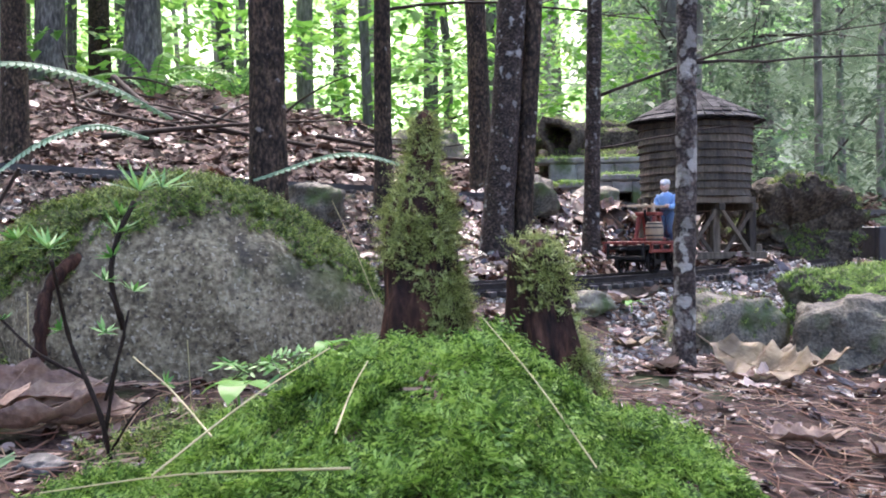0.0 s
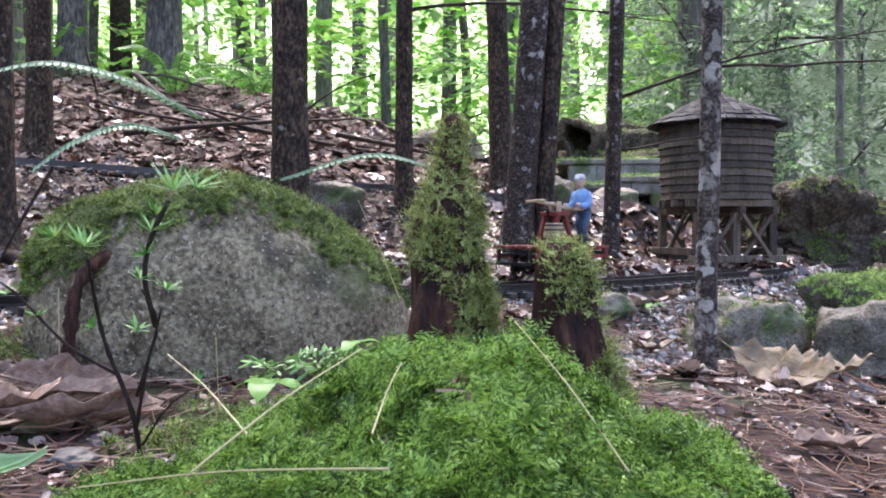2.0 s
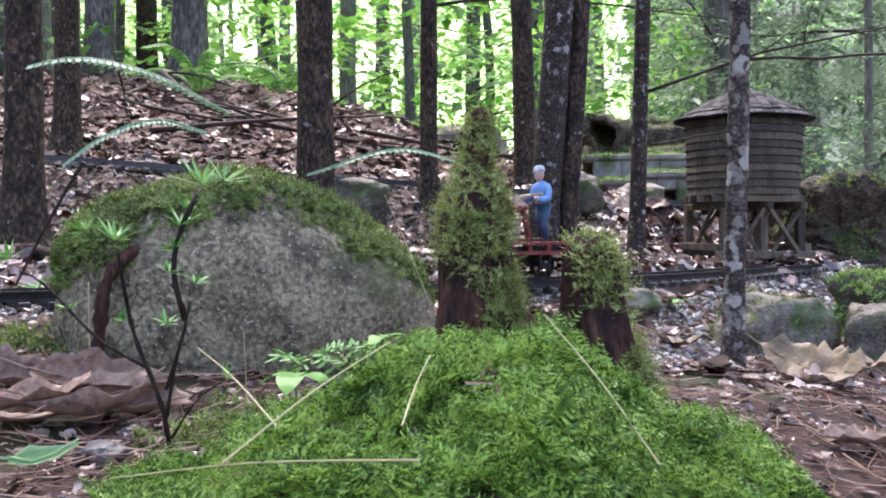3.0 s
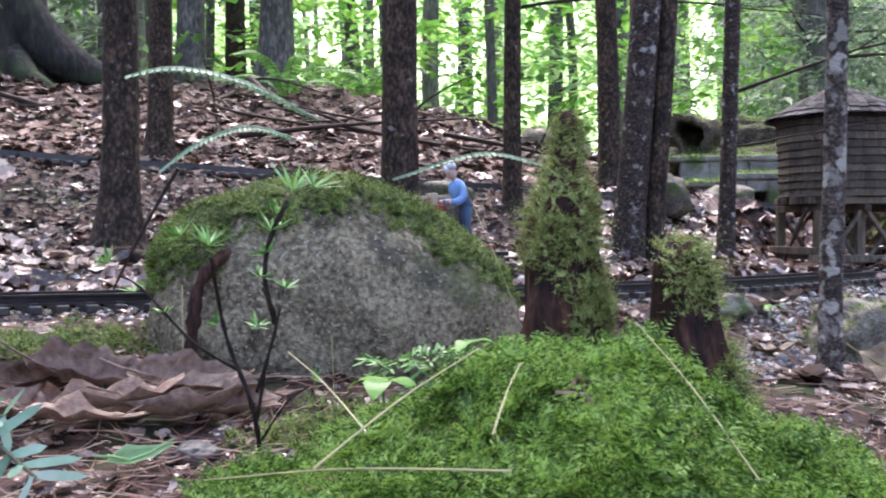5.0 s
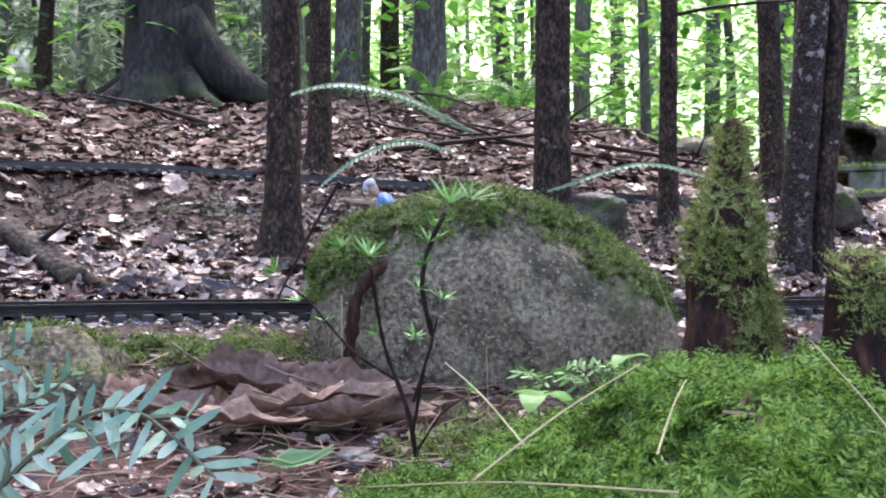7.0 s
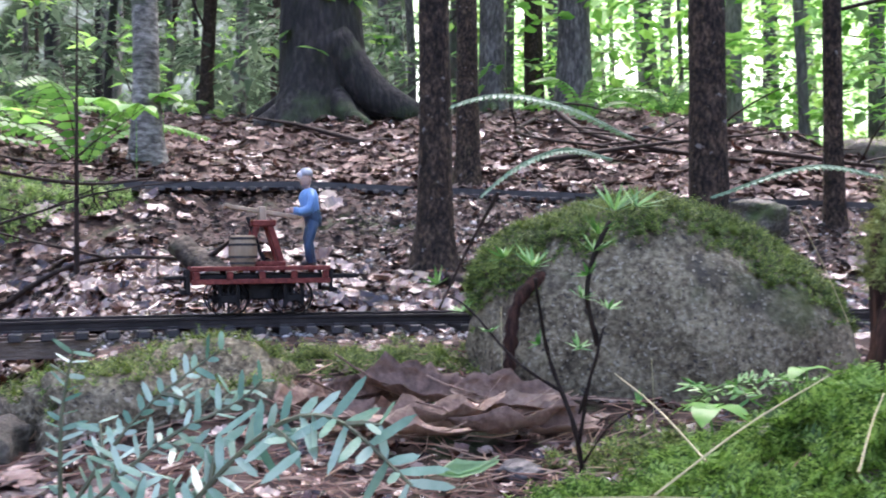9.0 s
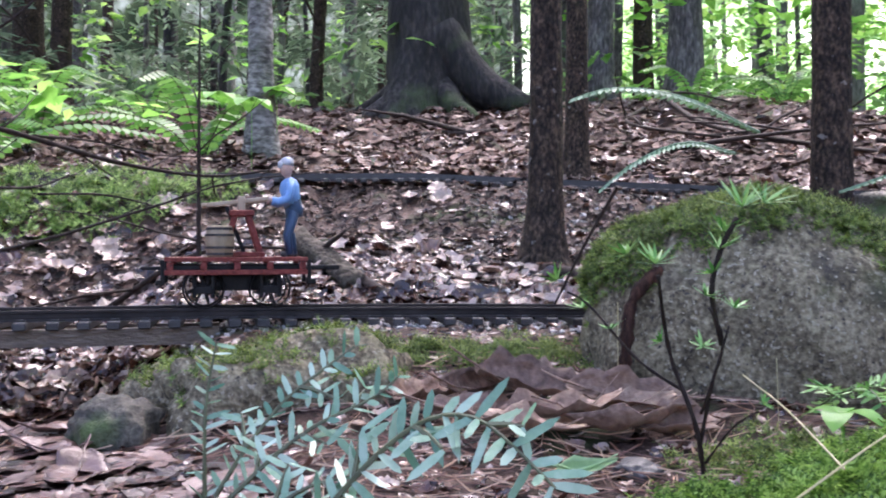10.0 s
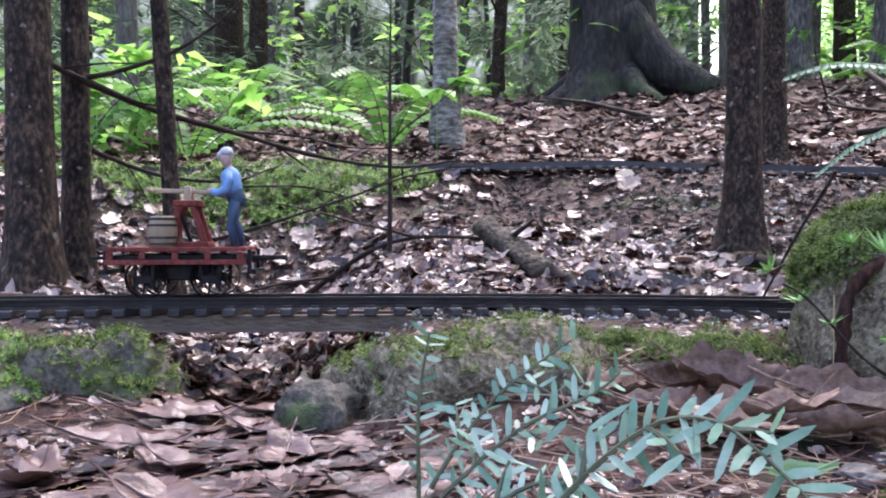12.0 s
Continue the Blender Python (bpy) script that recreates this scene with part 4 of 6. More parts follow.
def upper_railway():
    line = empty("upper_track", Matrix(), "second model track of dark rails higher on the bank", "track")
    t = np.gradient(UPPER, axis=0)
    t /= np.linalg.norm(t, axis=1)[:, None]
    zz = UPPER_Z
    for off in (-0.0225, 0.0225):
        bm, rings = bmesh.new(), []
        for (x, y), (tx, ty), z in zip(UPPER, t, zz):
            rings.append([bm.verts.new((x - ty * (off + a), y + tx * (off + a), z + u)) for a, u in ((-0.0025, -0.0095), (0.0025, -0.0095), (0.0025, 0), (-0.0025, 0))])
        for a, b in zip(rings, rings[1:]):
            for k in range(4):
                bm.faces.new((a[k], a[(k + 1) % 4], b[(k + 1) % 4], b[k]))
        part("rail", bm, RAIL, line)
    bm = box(bmesh.new(), (0.01, 0.074, 0.006), Matrix(), 0.0008)
    me = bpy.data.meshes.new("tie")
    bm.to_mesh(me)
    bm.free()
    me.materials.append(TIE)
    for s in np.arange(0.1, _us[-1] - 0.1, 0.024):
        k = int(s / 0.02)
        piece("tie", me, line, pose(UPPER[k, 0], UPPER[k, 1], zz[k] - 0.012, 0, 0, math.degrees(math.atan2(t[k, 1], t[k, 0]))))


upper_railway()


# ---- boulders and stones ----
def rock_mesh(name, size, seed, rough=0.18, sub=4, flat=0.0, mat=GRANITE, fine=0.02):
    bm = bmesh.new()
    bmesh.ops.create_icosphere(bm, subdivisions=sub, radius=1)
    for v in bm.verts:
        d = v.co.normalized()
        k = 1 + rough * noise.noise(d * 1.3 + Vector((seed, 0, 0))) + rough * 0.5 * noise.noise(d * 3 + Vector((0, seed, 0))) + fine * noise.noise(d * 11 + Vector((0, 0, seed))) + fine * 0.5 * noise.noise(d * 25)
        p = Vector([math.copysign(abs(c) ** (1 - flat), c) for c in d]) if flat else d
        v.co = Vector((p.x * size[0], p.y * size[1], p.z * size[2])) * k
    me = bpy.data.meshes.new(name)
    bm.to_mesh(me)
    bm.free()
    me.materials.append(mat)
    me.polygons.foreach_set("use_smooth", [True] * len(me.polygons))
    return me


def surface_points(me, m, count, test, seed):
    """Random places and normals on a mesh, where test(place, normal) holds."""
    g = np.random.default_rng(seed)
    me.calc_loop_triangles()
    co = np.empty(len(me.vertices) * 3)
    me.vertices.foreach_get("co", co)
    mm = np.array(m)
    co = co.reshape(-1, 3) @ mm[:3, :3].T + mm[:3, 3]
    tri = np.empty(len(me.loop_triangles) * 3, int)
    me.loop_triangles.foreach_get("vertices", tri)
    a, b, c = (co[tri.reshape(-1, 3)[:, k]] for k in range(3))
    nr = np.cross(b - a, c - a)
    area = np.linalg.norm(nr, axis=1)
    nr /= area[:, None] + 1e-12
    out = []
    pick = g.choice(len(area), size=count * 6, p=area / area.sum())
    for i in pick:
        u, w = g.random(2)
        if u + w > 1:
            u, w = 1 - u, 1 - w
        p = a[i] + u * (b[i] - a[i]) + w * (c[i] - a[i])
        if test(p, nr[i], g):
            out.append((p, nr[i]))
            if len(out) >= count:
                break
    return out


def moss_on(points, shapes, seed, lift=0.4, size=(0.7, 1.3), hang=0.0):
    g = np.random.default_rng(seed)
    places = []
    for p, nr in points:
        way = np.array(nr) * (1 - 0.55 * min(1, hang)) + np.array([0, 0, lift - hang]) + g.normal(0, 0.3, 3)
        places.append((put_at(align(way, g.uniform(0, 6.28), g.uniform(*size)), p - 0.001 * np.array(nr)), int(g.integers(len(shapes)))))
    return places


def mossy_boulder():
    m = Matrix.Translation((-0.212, 0.655, 0.008)) @ Euler((0, 0, radians(25))).to_matrix().to_4x4()
    root = empty("boulder", m, "large grey granite boulder capped with green moss", "boulder")
    me = rock_mesh("stone", (0.134, 0.08, 0.098), 3.0, 0.1, 5, 0.05, GRANITE, 0.024)
    # its back falls away to one side
    for v in me.vertices:
        if v.co.z > 0:
            v.co.z *= 1 - 0.3 * min(1, max(0, v.co.x / 0.134 + 0.1))
    piece("stone", me, root)
    def test(p, nr, g):
        u = (p[0] + 0.212) * 0.906 + (p[1] - 0.655) * 0.423
        edge = float(np.interp(u, [-0.14, -0.09, -0.05, -0.02, 0.0, 0.04, 0.08, 0.115, 0.14], [0.028, 0.048, 0.067, 0.082, 0.084, 0.066, 0.046, 0.018, 0.006]))
        edge += 0.006 * math.sin(70 * u) + 0.004 * math.sin(163 * u)
        return p[2] > edge + g.normal(0, 0.005) or (nr[1] > 0.25 and p[2] > 0.04)
    pts = surface_points(me, m, 6500, test, 51)
    inv = np.array(m.inverted())
    local = [(inv[:3, :3] @ p + inv[:3, 3], inv[:3, :3] @ n) for p, n in pts]
    scatter("moss_cap", CUSHION, moss_on(local, CUSHION, 52, 0.3, (0.7, 1.5)), MOSS_DARK, "green cushion moss", "", root)


mossy_boulder()


def stone(x, y, size, seed, label="grey stone half sunk in the soil", rz=0.0, lift=0.3, mat=STONE, moss=0, flat=0.25, name="stone", mossmat=None, top=None, steep=0.35):
    z = gz(x, y) + size[2] * lift if top is None else top - size[2]
    m = pose(x, y, z, 0, 0, rz)
    root = empty(name, m, label, "stone", "loose stones")
    me = rock_mesh("rock", size, seed, 0.34, 4, flat, mat, 0.09)
    piece("rock", me, root)
    if moss:
        pts = surface_points(me, Matrix(), moss, lambda p, n, g: n[2] > steep + g.normal(0, 0.2), seed + 3)
        scatter("moss", CUSHION, moss_on(pts, CUSHION, seed + 4, 0.4, (0.8, 1.6)), mossmat or MOSS_DARK, "green moss", "", root)
    return root


stone(-0.655, 0.245, (0.055, 0.04, 0.042), 5, "grey stone with moss at the trestle's end", 65, 0.5, moss=600, top=-0.004)
stone(-0.70, 0.17, (0.07, 0.06, 0.04), 6, "mossy stone beside the gully", 0, 0.4, moss=1300, mossmat=MOSS, top=0.0)
stone(-0.452, 0.432, (0.1, 0.055, 0.05), 7, "broad tan boulder with moss patches below the track", 50, 0.35, GRANITE, moss=1000, top=0.002, steep=0.85)
stone(-0.49, 0.325, (0.026, 0.02, 0.018), 8, "small grey stone in the soil", 10, 0.5)
stone(0.225, 1.02, (0.058, 0.045, 0.036), 9, "flat-topped grey stone below the track", 15, 0.3, top=-0.004, moss=120)
stone(0.355, 0.985, (0.055, 0.06, 0.05), 10, "pale grey stone on the gravel slope", -10, 0.3, top=-0.002)
stone(0.44, 1.2, (0.1, 0.06, 0.05), 20, "moss-covered stone mound beside the track", 25, 0.3, moss=2600, mossmat=MOSS, top=0.012)
stone(0.18, 1.035, (0.022, 0.016, 0.012), 12, "dark small stone at the bridge", 10, 0.4)
stone(0.09, 1.02, (0.026, 0.02, 0.014), 13, "bluish gravel stone at the bridge", 40, 0.4)
stone(-0.295, 1.36, (0.05, 0.04, 0.035), 14, "rounded grey stone beside the upper track", 0, 0.4)
stone(0.02, 1.66, (0.05, 0.045, 0.04), 15, "rounded grey stone below the log pile", 0, 0.4)
stone(0.17, 2.0, (0.05, 0.04, 0.04), 16, "rounded grey stone near the log pile", 0, 0.4)
stone(-0.28, 2.75, (0.12, 0.09, 0.06), 17, "moss-covered stone on the slope", 0, 0.3, moss=900)
stone(-0.34, 0.42, (0.0045, 0.004, 0.004), 18, "small white quartz pebble", 0, 0.5, GRAVEL, name="pebble")
stone(-0.205, 0.425, (0.011, 0.008, 0.006), 19, "small white quartz stone", 0, 0.5, GRAVEL, name="pebble")


# ---- moss on the ground ----
def moss_patch(name, count, where, shapes, mat, label, seed, size=(0.7, 1.3), lift=1.0):
    """where(g) gives a place, or None."""
    g = np.random.default_rng(seed)
    xy = []
    while len(xy) < count:
        p = where(g)
        if p is not None:
            xy.append(p)
    xy = np.array(xy)
    z, nr = on_ground(xy[:, 0], xy[:, 1])
    clump = np.array([0.5 + 0.5 * (smooth_noise(x * 48, y * 48) + 0.6 * smooth_noise(x * 120, y * 120)) for x, y in xy])
    pts = [(np.array([x, y, h + 0.017 * (c - 0.5) * size[1]]), n) for (x, y), h, n, c in zip(xy, z, nr, clump)]
    scatter(name, shapes, moss_on(pts, shapes, seed + 1, 0.2, size), mat, label, "moss")


def on_mound(g):
    x, y = g.uniform(-0.24, 0.15), g.uniform(0.17, 0.5)
    d = ((x + 0.01) / (0.125 if x > 0 else 0.135)) ** 2 + ((y - 0.35) / (0.12 if y > 0.35 else 0.17)) ** 2
    if d > 1 + 0.25 * math.sin(23 * x + 31 * y) + g.normal(0, 0.06):
        return None
    if d > 0.55 and x < -0.05 and g.random() < 0.55 * math.sin(60 * x) ** 2:
        return None
    return x, y


moss_patch("moss_mound", 2500, on_mound, TUFTS, MOSS, "bright green feathery moss covering the foreground mound", 71, (0.75, 1.5))
moss_patch("moss_mound", 4200, on_mound, FEATHERS, MOSS, "low feather moss between the tufts of the mound", 70, (0.5, 1.0))


def spot(cx, cy, a, b, rz=0.0):
    c, s = math.cos(radians(rz)), math.sin(radians(rz))

    def where(g):
        u, v = g.normal(0, 0.5, 2)
        if u * u + v * v > 1:
            return None
        return cx + c * u * a - s * v * b, cy + s * u * a + c * v * b

    return where


moss_patch("trackside_moss", 1500, spot(-0.365, 0.575, 0.1, 0.04, 42), CUSHION, MOSS_DARK, "green moss cushion beside the ties", 72, (0.8, 1.5))
moss_patch("trackside_moss", 900, spot(-0.44, 0.505, 0.11, 0.03, 46), CUSHION, MOSS_DARK, "green moss on the bank below the track", 73, (0.8, 1.5))
moss_patch("bank_moss", 1600, spot(0.40, 1.18, 0.1, 0.07), SPRIGS, MOSS, "light green moss mound beside the track", 74, (0.8, 1.4))
moss_patch("bank_moss", 700, spot(-0.09, 0.72, 0.05, 0.06), CUSHION, MOSS, "light green moss between boulder and stump", 75, (0.9, 1.5))
moss_patch("slope_moss", 2000, spot(-1.262, 0.694, 0.34, 0.08, 62), SPRIGS, MOSS, "green moss carpet along the upper track", 76, (1.0, 1.8))
moss_patch("floor_moss", 1200, spot(-0.13, 0.47, 0.08, 0.05), CUSHION, MOSS_DARK, "thin moss on the soil before the boulder", 77, (0.8, 1.4))


# ---- mossy stumps ----
def stump(x, y, z0, profile, lean, seed, label, mossy, count, size):
    """profile: (height, radius) pairs; mossy(place, random) tells where the shaggy moss hangs."""
    root = empty("stump", Matrix.Translation((x, y, z0)), label, "stump")
    hs, rs = zip(*profile)
    bm, loops = bmesh.new(), []
    n = 44
    for h in np.linspace(hs[0], hs[-1], 48):
        r0 = float(np.interp(h, hs, rs))
        loop = []
        for k in range(n):
            a = 2 * math.pi * k / n
            r = r0 * (1 + 0.34 * smooth_noise(math.cos(a) * 1.2 + seed, math.sin(a) * 1.2, h * 26) + 0.22 * smooth_noise(5 * math.cos(a), 5 * math.sin(a) + seed, h * 22) + 0.12 * smooth_noise(11 * math.cos(a) + seed, 11 * math.sin(a), h * 60))
            loop.append(bm.verts.new((lean[0] * h + math.cos(a) * r, lean[1] * h + math.sin(a) * r, h)))
        loops.append(loop)
    for a, b in zip(loops, loops[1:]):
        for k in range(n):
            bm.faces.new((a[k], a[(k + 1) % n], b[(k + 1) % n], b[k]))
    bm.faces.new(loops[-1])
    wood = part("wood", bm, ROT, root, "dark rotten wood", True)
    pts = surface_points(wood.data, Matrix(), count, lambda p, nr, g: mossy(p, g) and noise.noise(Vector(p) * 70) > -0.3 + 0.12 * g.normal(), seed + 5)
    scatter("moss", STUMP_SPRAYS, moss_on(pts, STUMP_SPRAYS, seed + 6, 0.0, size, 0.45), MOSS_STUMP, "shaggy yellow-green moss", "", root)
    return root


STUMP_SPRAYS = HANGING + [moss_feather(8, 0.014, g, 0.0048, 90 + k) for k, g in enumerate((0.8, 1.3))]
stump(-0.037, 0.488, -0.03, [(0, 0.03), (0.04, 0.0215), (0.068, 0.0185), (0.09, 0.0165), (0.108, 0.0145), (0.118, 0.0105), (0.126, 0.0072), (0.145, 0.0062), (0.152, 0.0045), (0.156, 0.002)], (0.04, 0.0), 3, "tall rotten stump draped in shaggy moss",
      lambda p, g: p[2] > (0.084 if p[0] < 0.004 + 0.004 * g.normal() else 0.045) + 0.006 * g.normal() + 0.006 * math.sin(400 * p[0]), 2600, (0.25, 0.62))
stump(0.036, 0.47, -0.042, [(0, 0.026), (0.035, 0.0195), (0.055, 0.0175), (0.078, 0.0145), (0.094, 0.013), (0.102, 0.006)], (-0.13, 0.0), 8, "short broken stump with a moss tuft on top",
      lambda p, g: (p[2] > 0.077 + 0.008 * g.normal() and p[0] > -0.02) or (p[0] > 0.006 and 0.022 < p[2] < 0.058 + 0.006 * g.normal()), 900, (0.3, 0.7))


# ---- water tower ----
def water_tower():
    base = 0.003
    root = empty("water_tower", pose(0.312, 1.63, base, 0, 0, 18), "weathered grey wooden water tower model with shingled conical roof", "water tower")
    R, z0, z1 = 0.094, 0.118, 0.243
    # clapboard rings, each lapping over the next
    rows = 10
    for k in range(rows):
        za, zb_ = z0 + (z1 - z0) * k / rows, z0 + (z1 - z0) * (k + 1) / rows
        ra = R * (0.94 + 0.06 * k / rows)
        bm = bmesh.new()
        lathe(bm, [(ra - 0.004, za), (ra + 0.0042, za + 0.0003), (ra + 0.0038, za + 0.0018), (ra + 0.0006, zb_ + 0.001), (ra - 0.004, zb_ + 0.001)], 40)
        for v in bm.verts:
            v.co.z += 0.0007 * smooth_noise(v.co.x * 40 + k, v.co.y * 40)
        part("clapboard", bm, WOOD, root)
    # roof: rings of shingles on a cone
    part("roof_cone", lathe(bmesh.new(), [(0.106, 0.241), (0.1, 0.246), (0.05, 0.278), (0.002, 0.297)], 32), SHINGLE, root)
    bm = box(bmesh.new(), (0.0145, 0.021, 0.0022), pose(0, 0, 0), 0.0003)
    sm = bpy.data.meshes.new("shingle")
    bm.to_mesh(sm)
    bm.free()
    sm.materials.append(SHINGLE)
    for row in range(8):
        u = row / 8
        r = 0.105 * (1 - u) + 0.006
        z = 0.2495 + 0.053 * u ** 0.85
        n = max(6, int(2 * math.pi * r / 0.0155))
        for k in range(n):
            a = 2 * math.pi * (k + 0.5 * (row % 2)) / n
            piece("shingle", sm, root, pose(math.cos(a) * (r - 0.006), math.sin(a) * (r - 0.006), z + RND.uniform(-0.0006, 0.0006), 0, 0, 0) @ pose(0, 0, 0, 0, 0, math.degrees(a) - 90 + RND.uniform(-4, 4)) @ pose(0, 0, 0, -27 + RND.uniform(-3, 3)))
    lathe_top = bmesh.new()
    lathe(lathe_top, [(0.008, 0.296), (0.009, 0.301), (0.004, 0.306)], 10)
    part("finial", lathe_top, SHINGLE, root)
    # floor joists and posts
    for k in range(7):
        part("joist", box(bmesh.new(), (2 * math.sqrt(0.094**2 - (0.026 * k - 0.078) ** 2) + 0.006, 0.009, 0.011), pose(0, -0.078 + 0.026 * k, 0.1115), 0.0008), WOOD, root)
    for y in (-0.06, 0.0, 0.06):
        part("beam", box(bmesh.new(), (0.011, 0.18, 0.011), pose(y, 0, 0.1), 0.0008), WOOD, root)
    for x in (-0.066, 0.0, 0.066):
        for y in (-0.066, 0.066):
            part("post", box(bmesh.new(), (0.013, 0.013, 0.098), pose(x, y, 0.0465), 0.001), WOOD, root)
    for y in (-0.066, 0.066):
        part("sill", box(bmesh.new(), (0.17, 0.015, 0.012), pose(0, y * 1.14, 0.02), 0.001), WOOD, root)
        for sx in (-1, 1):
            part("brace", box(bmesh.new(), (0.006, 0.005, 0.1), pose(sx * 0.034, y * 1.13, 0.055) @ pose(0, 0, 0, 0, sx * 36, 0), 0.0006), WOOD, root)
            part("brace", box(bmesh.new(), (0.006, 0.005, 0.1), pose(sx * 0.034, y * 1.2, 0.055) @ pose(0, 0, 0, 0, -sx * 36, 0), 0.0006), WOOD, root)
    for x in (-0.066, 0.066):
        part("sill", box(bmesh.new(), (0.012, 0.15, 0.012), pose(x * 1.15, 0, 0.032), 0.001), WOOD, root)
        part("brace", box(bmesh.new(), (0.005, 0.006, 0.12), pose(x * 1.12, 0, 0.055) @ pose(0, 0, 0, 42, 0, 0), 0.0006), WOOD, root)


water_tower()


# ---- log pile, hollow log, blocks ----
def log(name, a, b, r, seed, label, mat=OLDLOG, moss=0, hollow=0.0, cat="log", n=18):
    a, b = Vector(a), Vector(b)
    root = empty(name, Matrix.Translation(a), label, cat, "old logs")
    d = b - a
    side = d.orthogonal().normalized()
    up = d.normalized().cross(side)
    bm, loops = bmesh.new(), []
    steps = 16
    for i in range(steps + 1):
        u = i / steps
        c = d * u + side * 0.25 * r * smooth_noise(u * 2, seed) + up * 0.25 * r * smooth_noise(u * 2 + 9, seed)
        loop = []
        for k in range(n):
            t = 2 * math.pi * k / n
            rr = r * (1 + (0.2 * math.sin(2 * t + 1 + seed) + 0.14 * math.sin(3 * t + seed + 2 * u) + 0.06 * math.sin(7 * t + 5 * u) if hollow else 0) + 0.35 * smooth_noise(math.cos(t) + seed, math.sin(t), u * 3) + 0.2 * smooth_noise(3 * math.cos(t) + seed, 3 * math.sin(t), u * 9))
            loop.append(bm.verts.new(c + (side * math.cos(t) + up * math.sin(t)) * rr))
        loops.append(loop)
    if hollow:
        for u, k in ((1.0, hollow), (0.3, hollow * 0.7)):
            loops.append([bm.verts.new(d * u + (v.co - d * (steps - 0) / steps) * k) for v in loops[steps]])
    for p, q in zip(loops, loops[1:]):
        for k in range(n):
            bm.faces.new((p[k], p[(k + 1) % n], q[(k + 1) % n], q[k]))
    bm.faces.new(loops[0][::-1])
    bm.faces.new(loops[-1])
    wood = part("wood", bm, mat, root, smooth=True)
    if cat == "log" and r < 0.02:
        for u, sg in ((0.35, 1), (0.7, -1)):
            pts = limb_points(d * u, tuple(side * sg + up * 0.6 + d.normalized()), 4 * r, 4, 0.1, seed)
            part("twig", tube(bmesh.new(), pts, list(np.linspace(r * 0.3, r * 0.12, len(pts))), 6), TWIG, root, smooth=True)
    if moss:
        pts = surface_points(wood.data, Matrix(), moss, lambda p, nr, g: nr[2] > 0.45 + g.normal(0, 0.2), seed + 5)
        scatter("moss", CUSHION, moss_on(pts, CUSHION, seed + 6, 0.3, (0.9, 1.6)), MOSS_DARK, "green moss", "", root)
    return root


log("log", (0.04, 2.42, 0.285), (0.5, 2.36, 0.29), 0.042, 1, "thick mossy log on top of the pile", moss=900)
log("log", (0.06, 2.33, 0.232), (0.52, 2.28, 0.24), 0.033, 2, "mossy log in the pile", moss=700)
log("log", (0.1, 2.45, 0.32), (0.42, 2.6, 0.335), 0.03, 3, "rotten log lying across the pile", moss=400)
log("hollow_log", (0.21, 2.75, 0.3), (0.105, 2.27, 0.29), 0.05, 4, "hollow mossy log end", moss=600, hollow=0.72)


def block(x, y, z, size, rz, label, slab=True):
    root = empty("stone_block", pose(x, y, z, 0, 0, rz), label, "block")
    bm = boxes(((size[0] * 0.3, size[1], size[2]), pose(-size[0] * 0.35, 0, size[2] / 2)), ((size[0] * 0.3, size[1], size[2]), pose(size[0] * 0.35, 0, size[2] / 2)), ((size[0] * 0.4, size[1], size[2] * 0.4), pose(0, 0, size[2] * 0.8)), ((size[0] * 0.4, size[1] * 0.2, size[2] * 0.62), pose(0, size[1] * 0.4, size[2] * 0.31)), bevel=0.003)
    part("block", bm, CONCRETE, root)
    if slab:
        s = part("slab", box(bmesh.new(), (size[0] * 1.25, size[1] * 1.2, 0.014), pose(0, 0, size[2] + 0.007), 0.003), CONCRETE, root, "flat mossy slab")
        pts = surface_points(s.data, Matrix(), 500, lambda p, nr, g: nr[2] > 0.5 or (p[2] > size[2] + 0.006 and g.random() < 0.5), 5)
        scatter("moss", CUSHION, moss_on(pts, CUSHION, 6, 0.3, (1, 1.6)), MOSS, "bright moss", "", root)


zb = gz(0.22, 2.13)
block(0.235, 2.12, zb - 0.012, (0.11, 0.09, 0.066), 0, "concrete block with a hole under a mossy slab")
block(0.135, 2.16, zb - 0.01, (0.07, 0.08, 0.05), 5, "small concrete block under a mossy slab")
block(0.19, 2.26, zb - 0.0, (0.22, 0.06, 0.105), 0, "concrete block row under a long mossy slab")



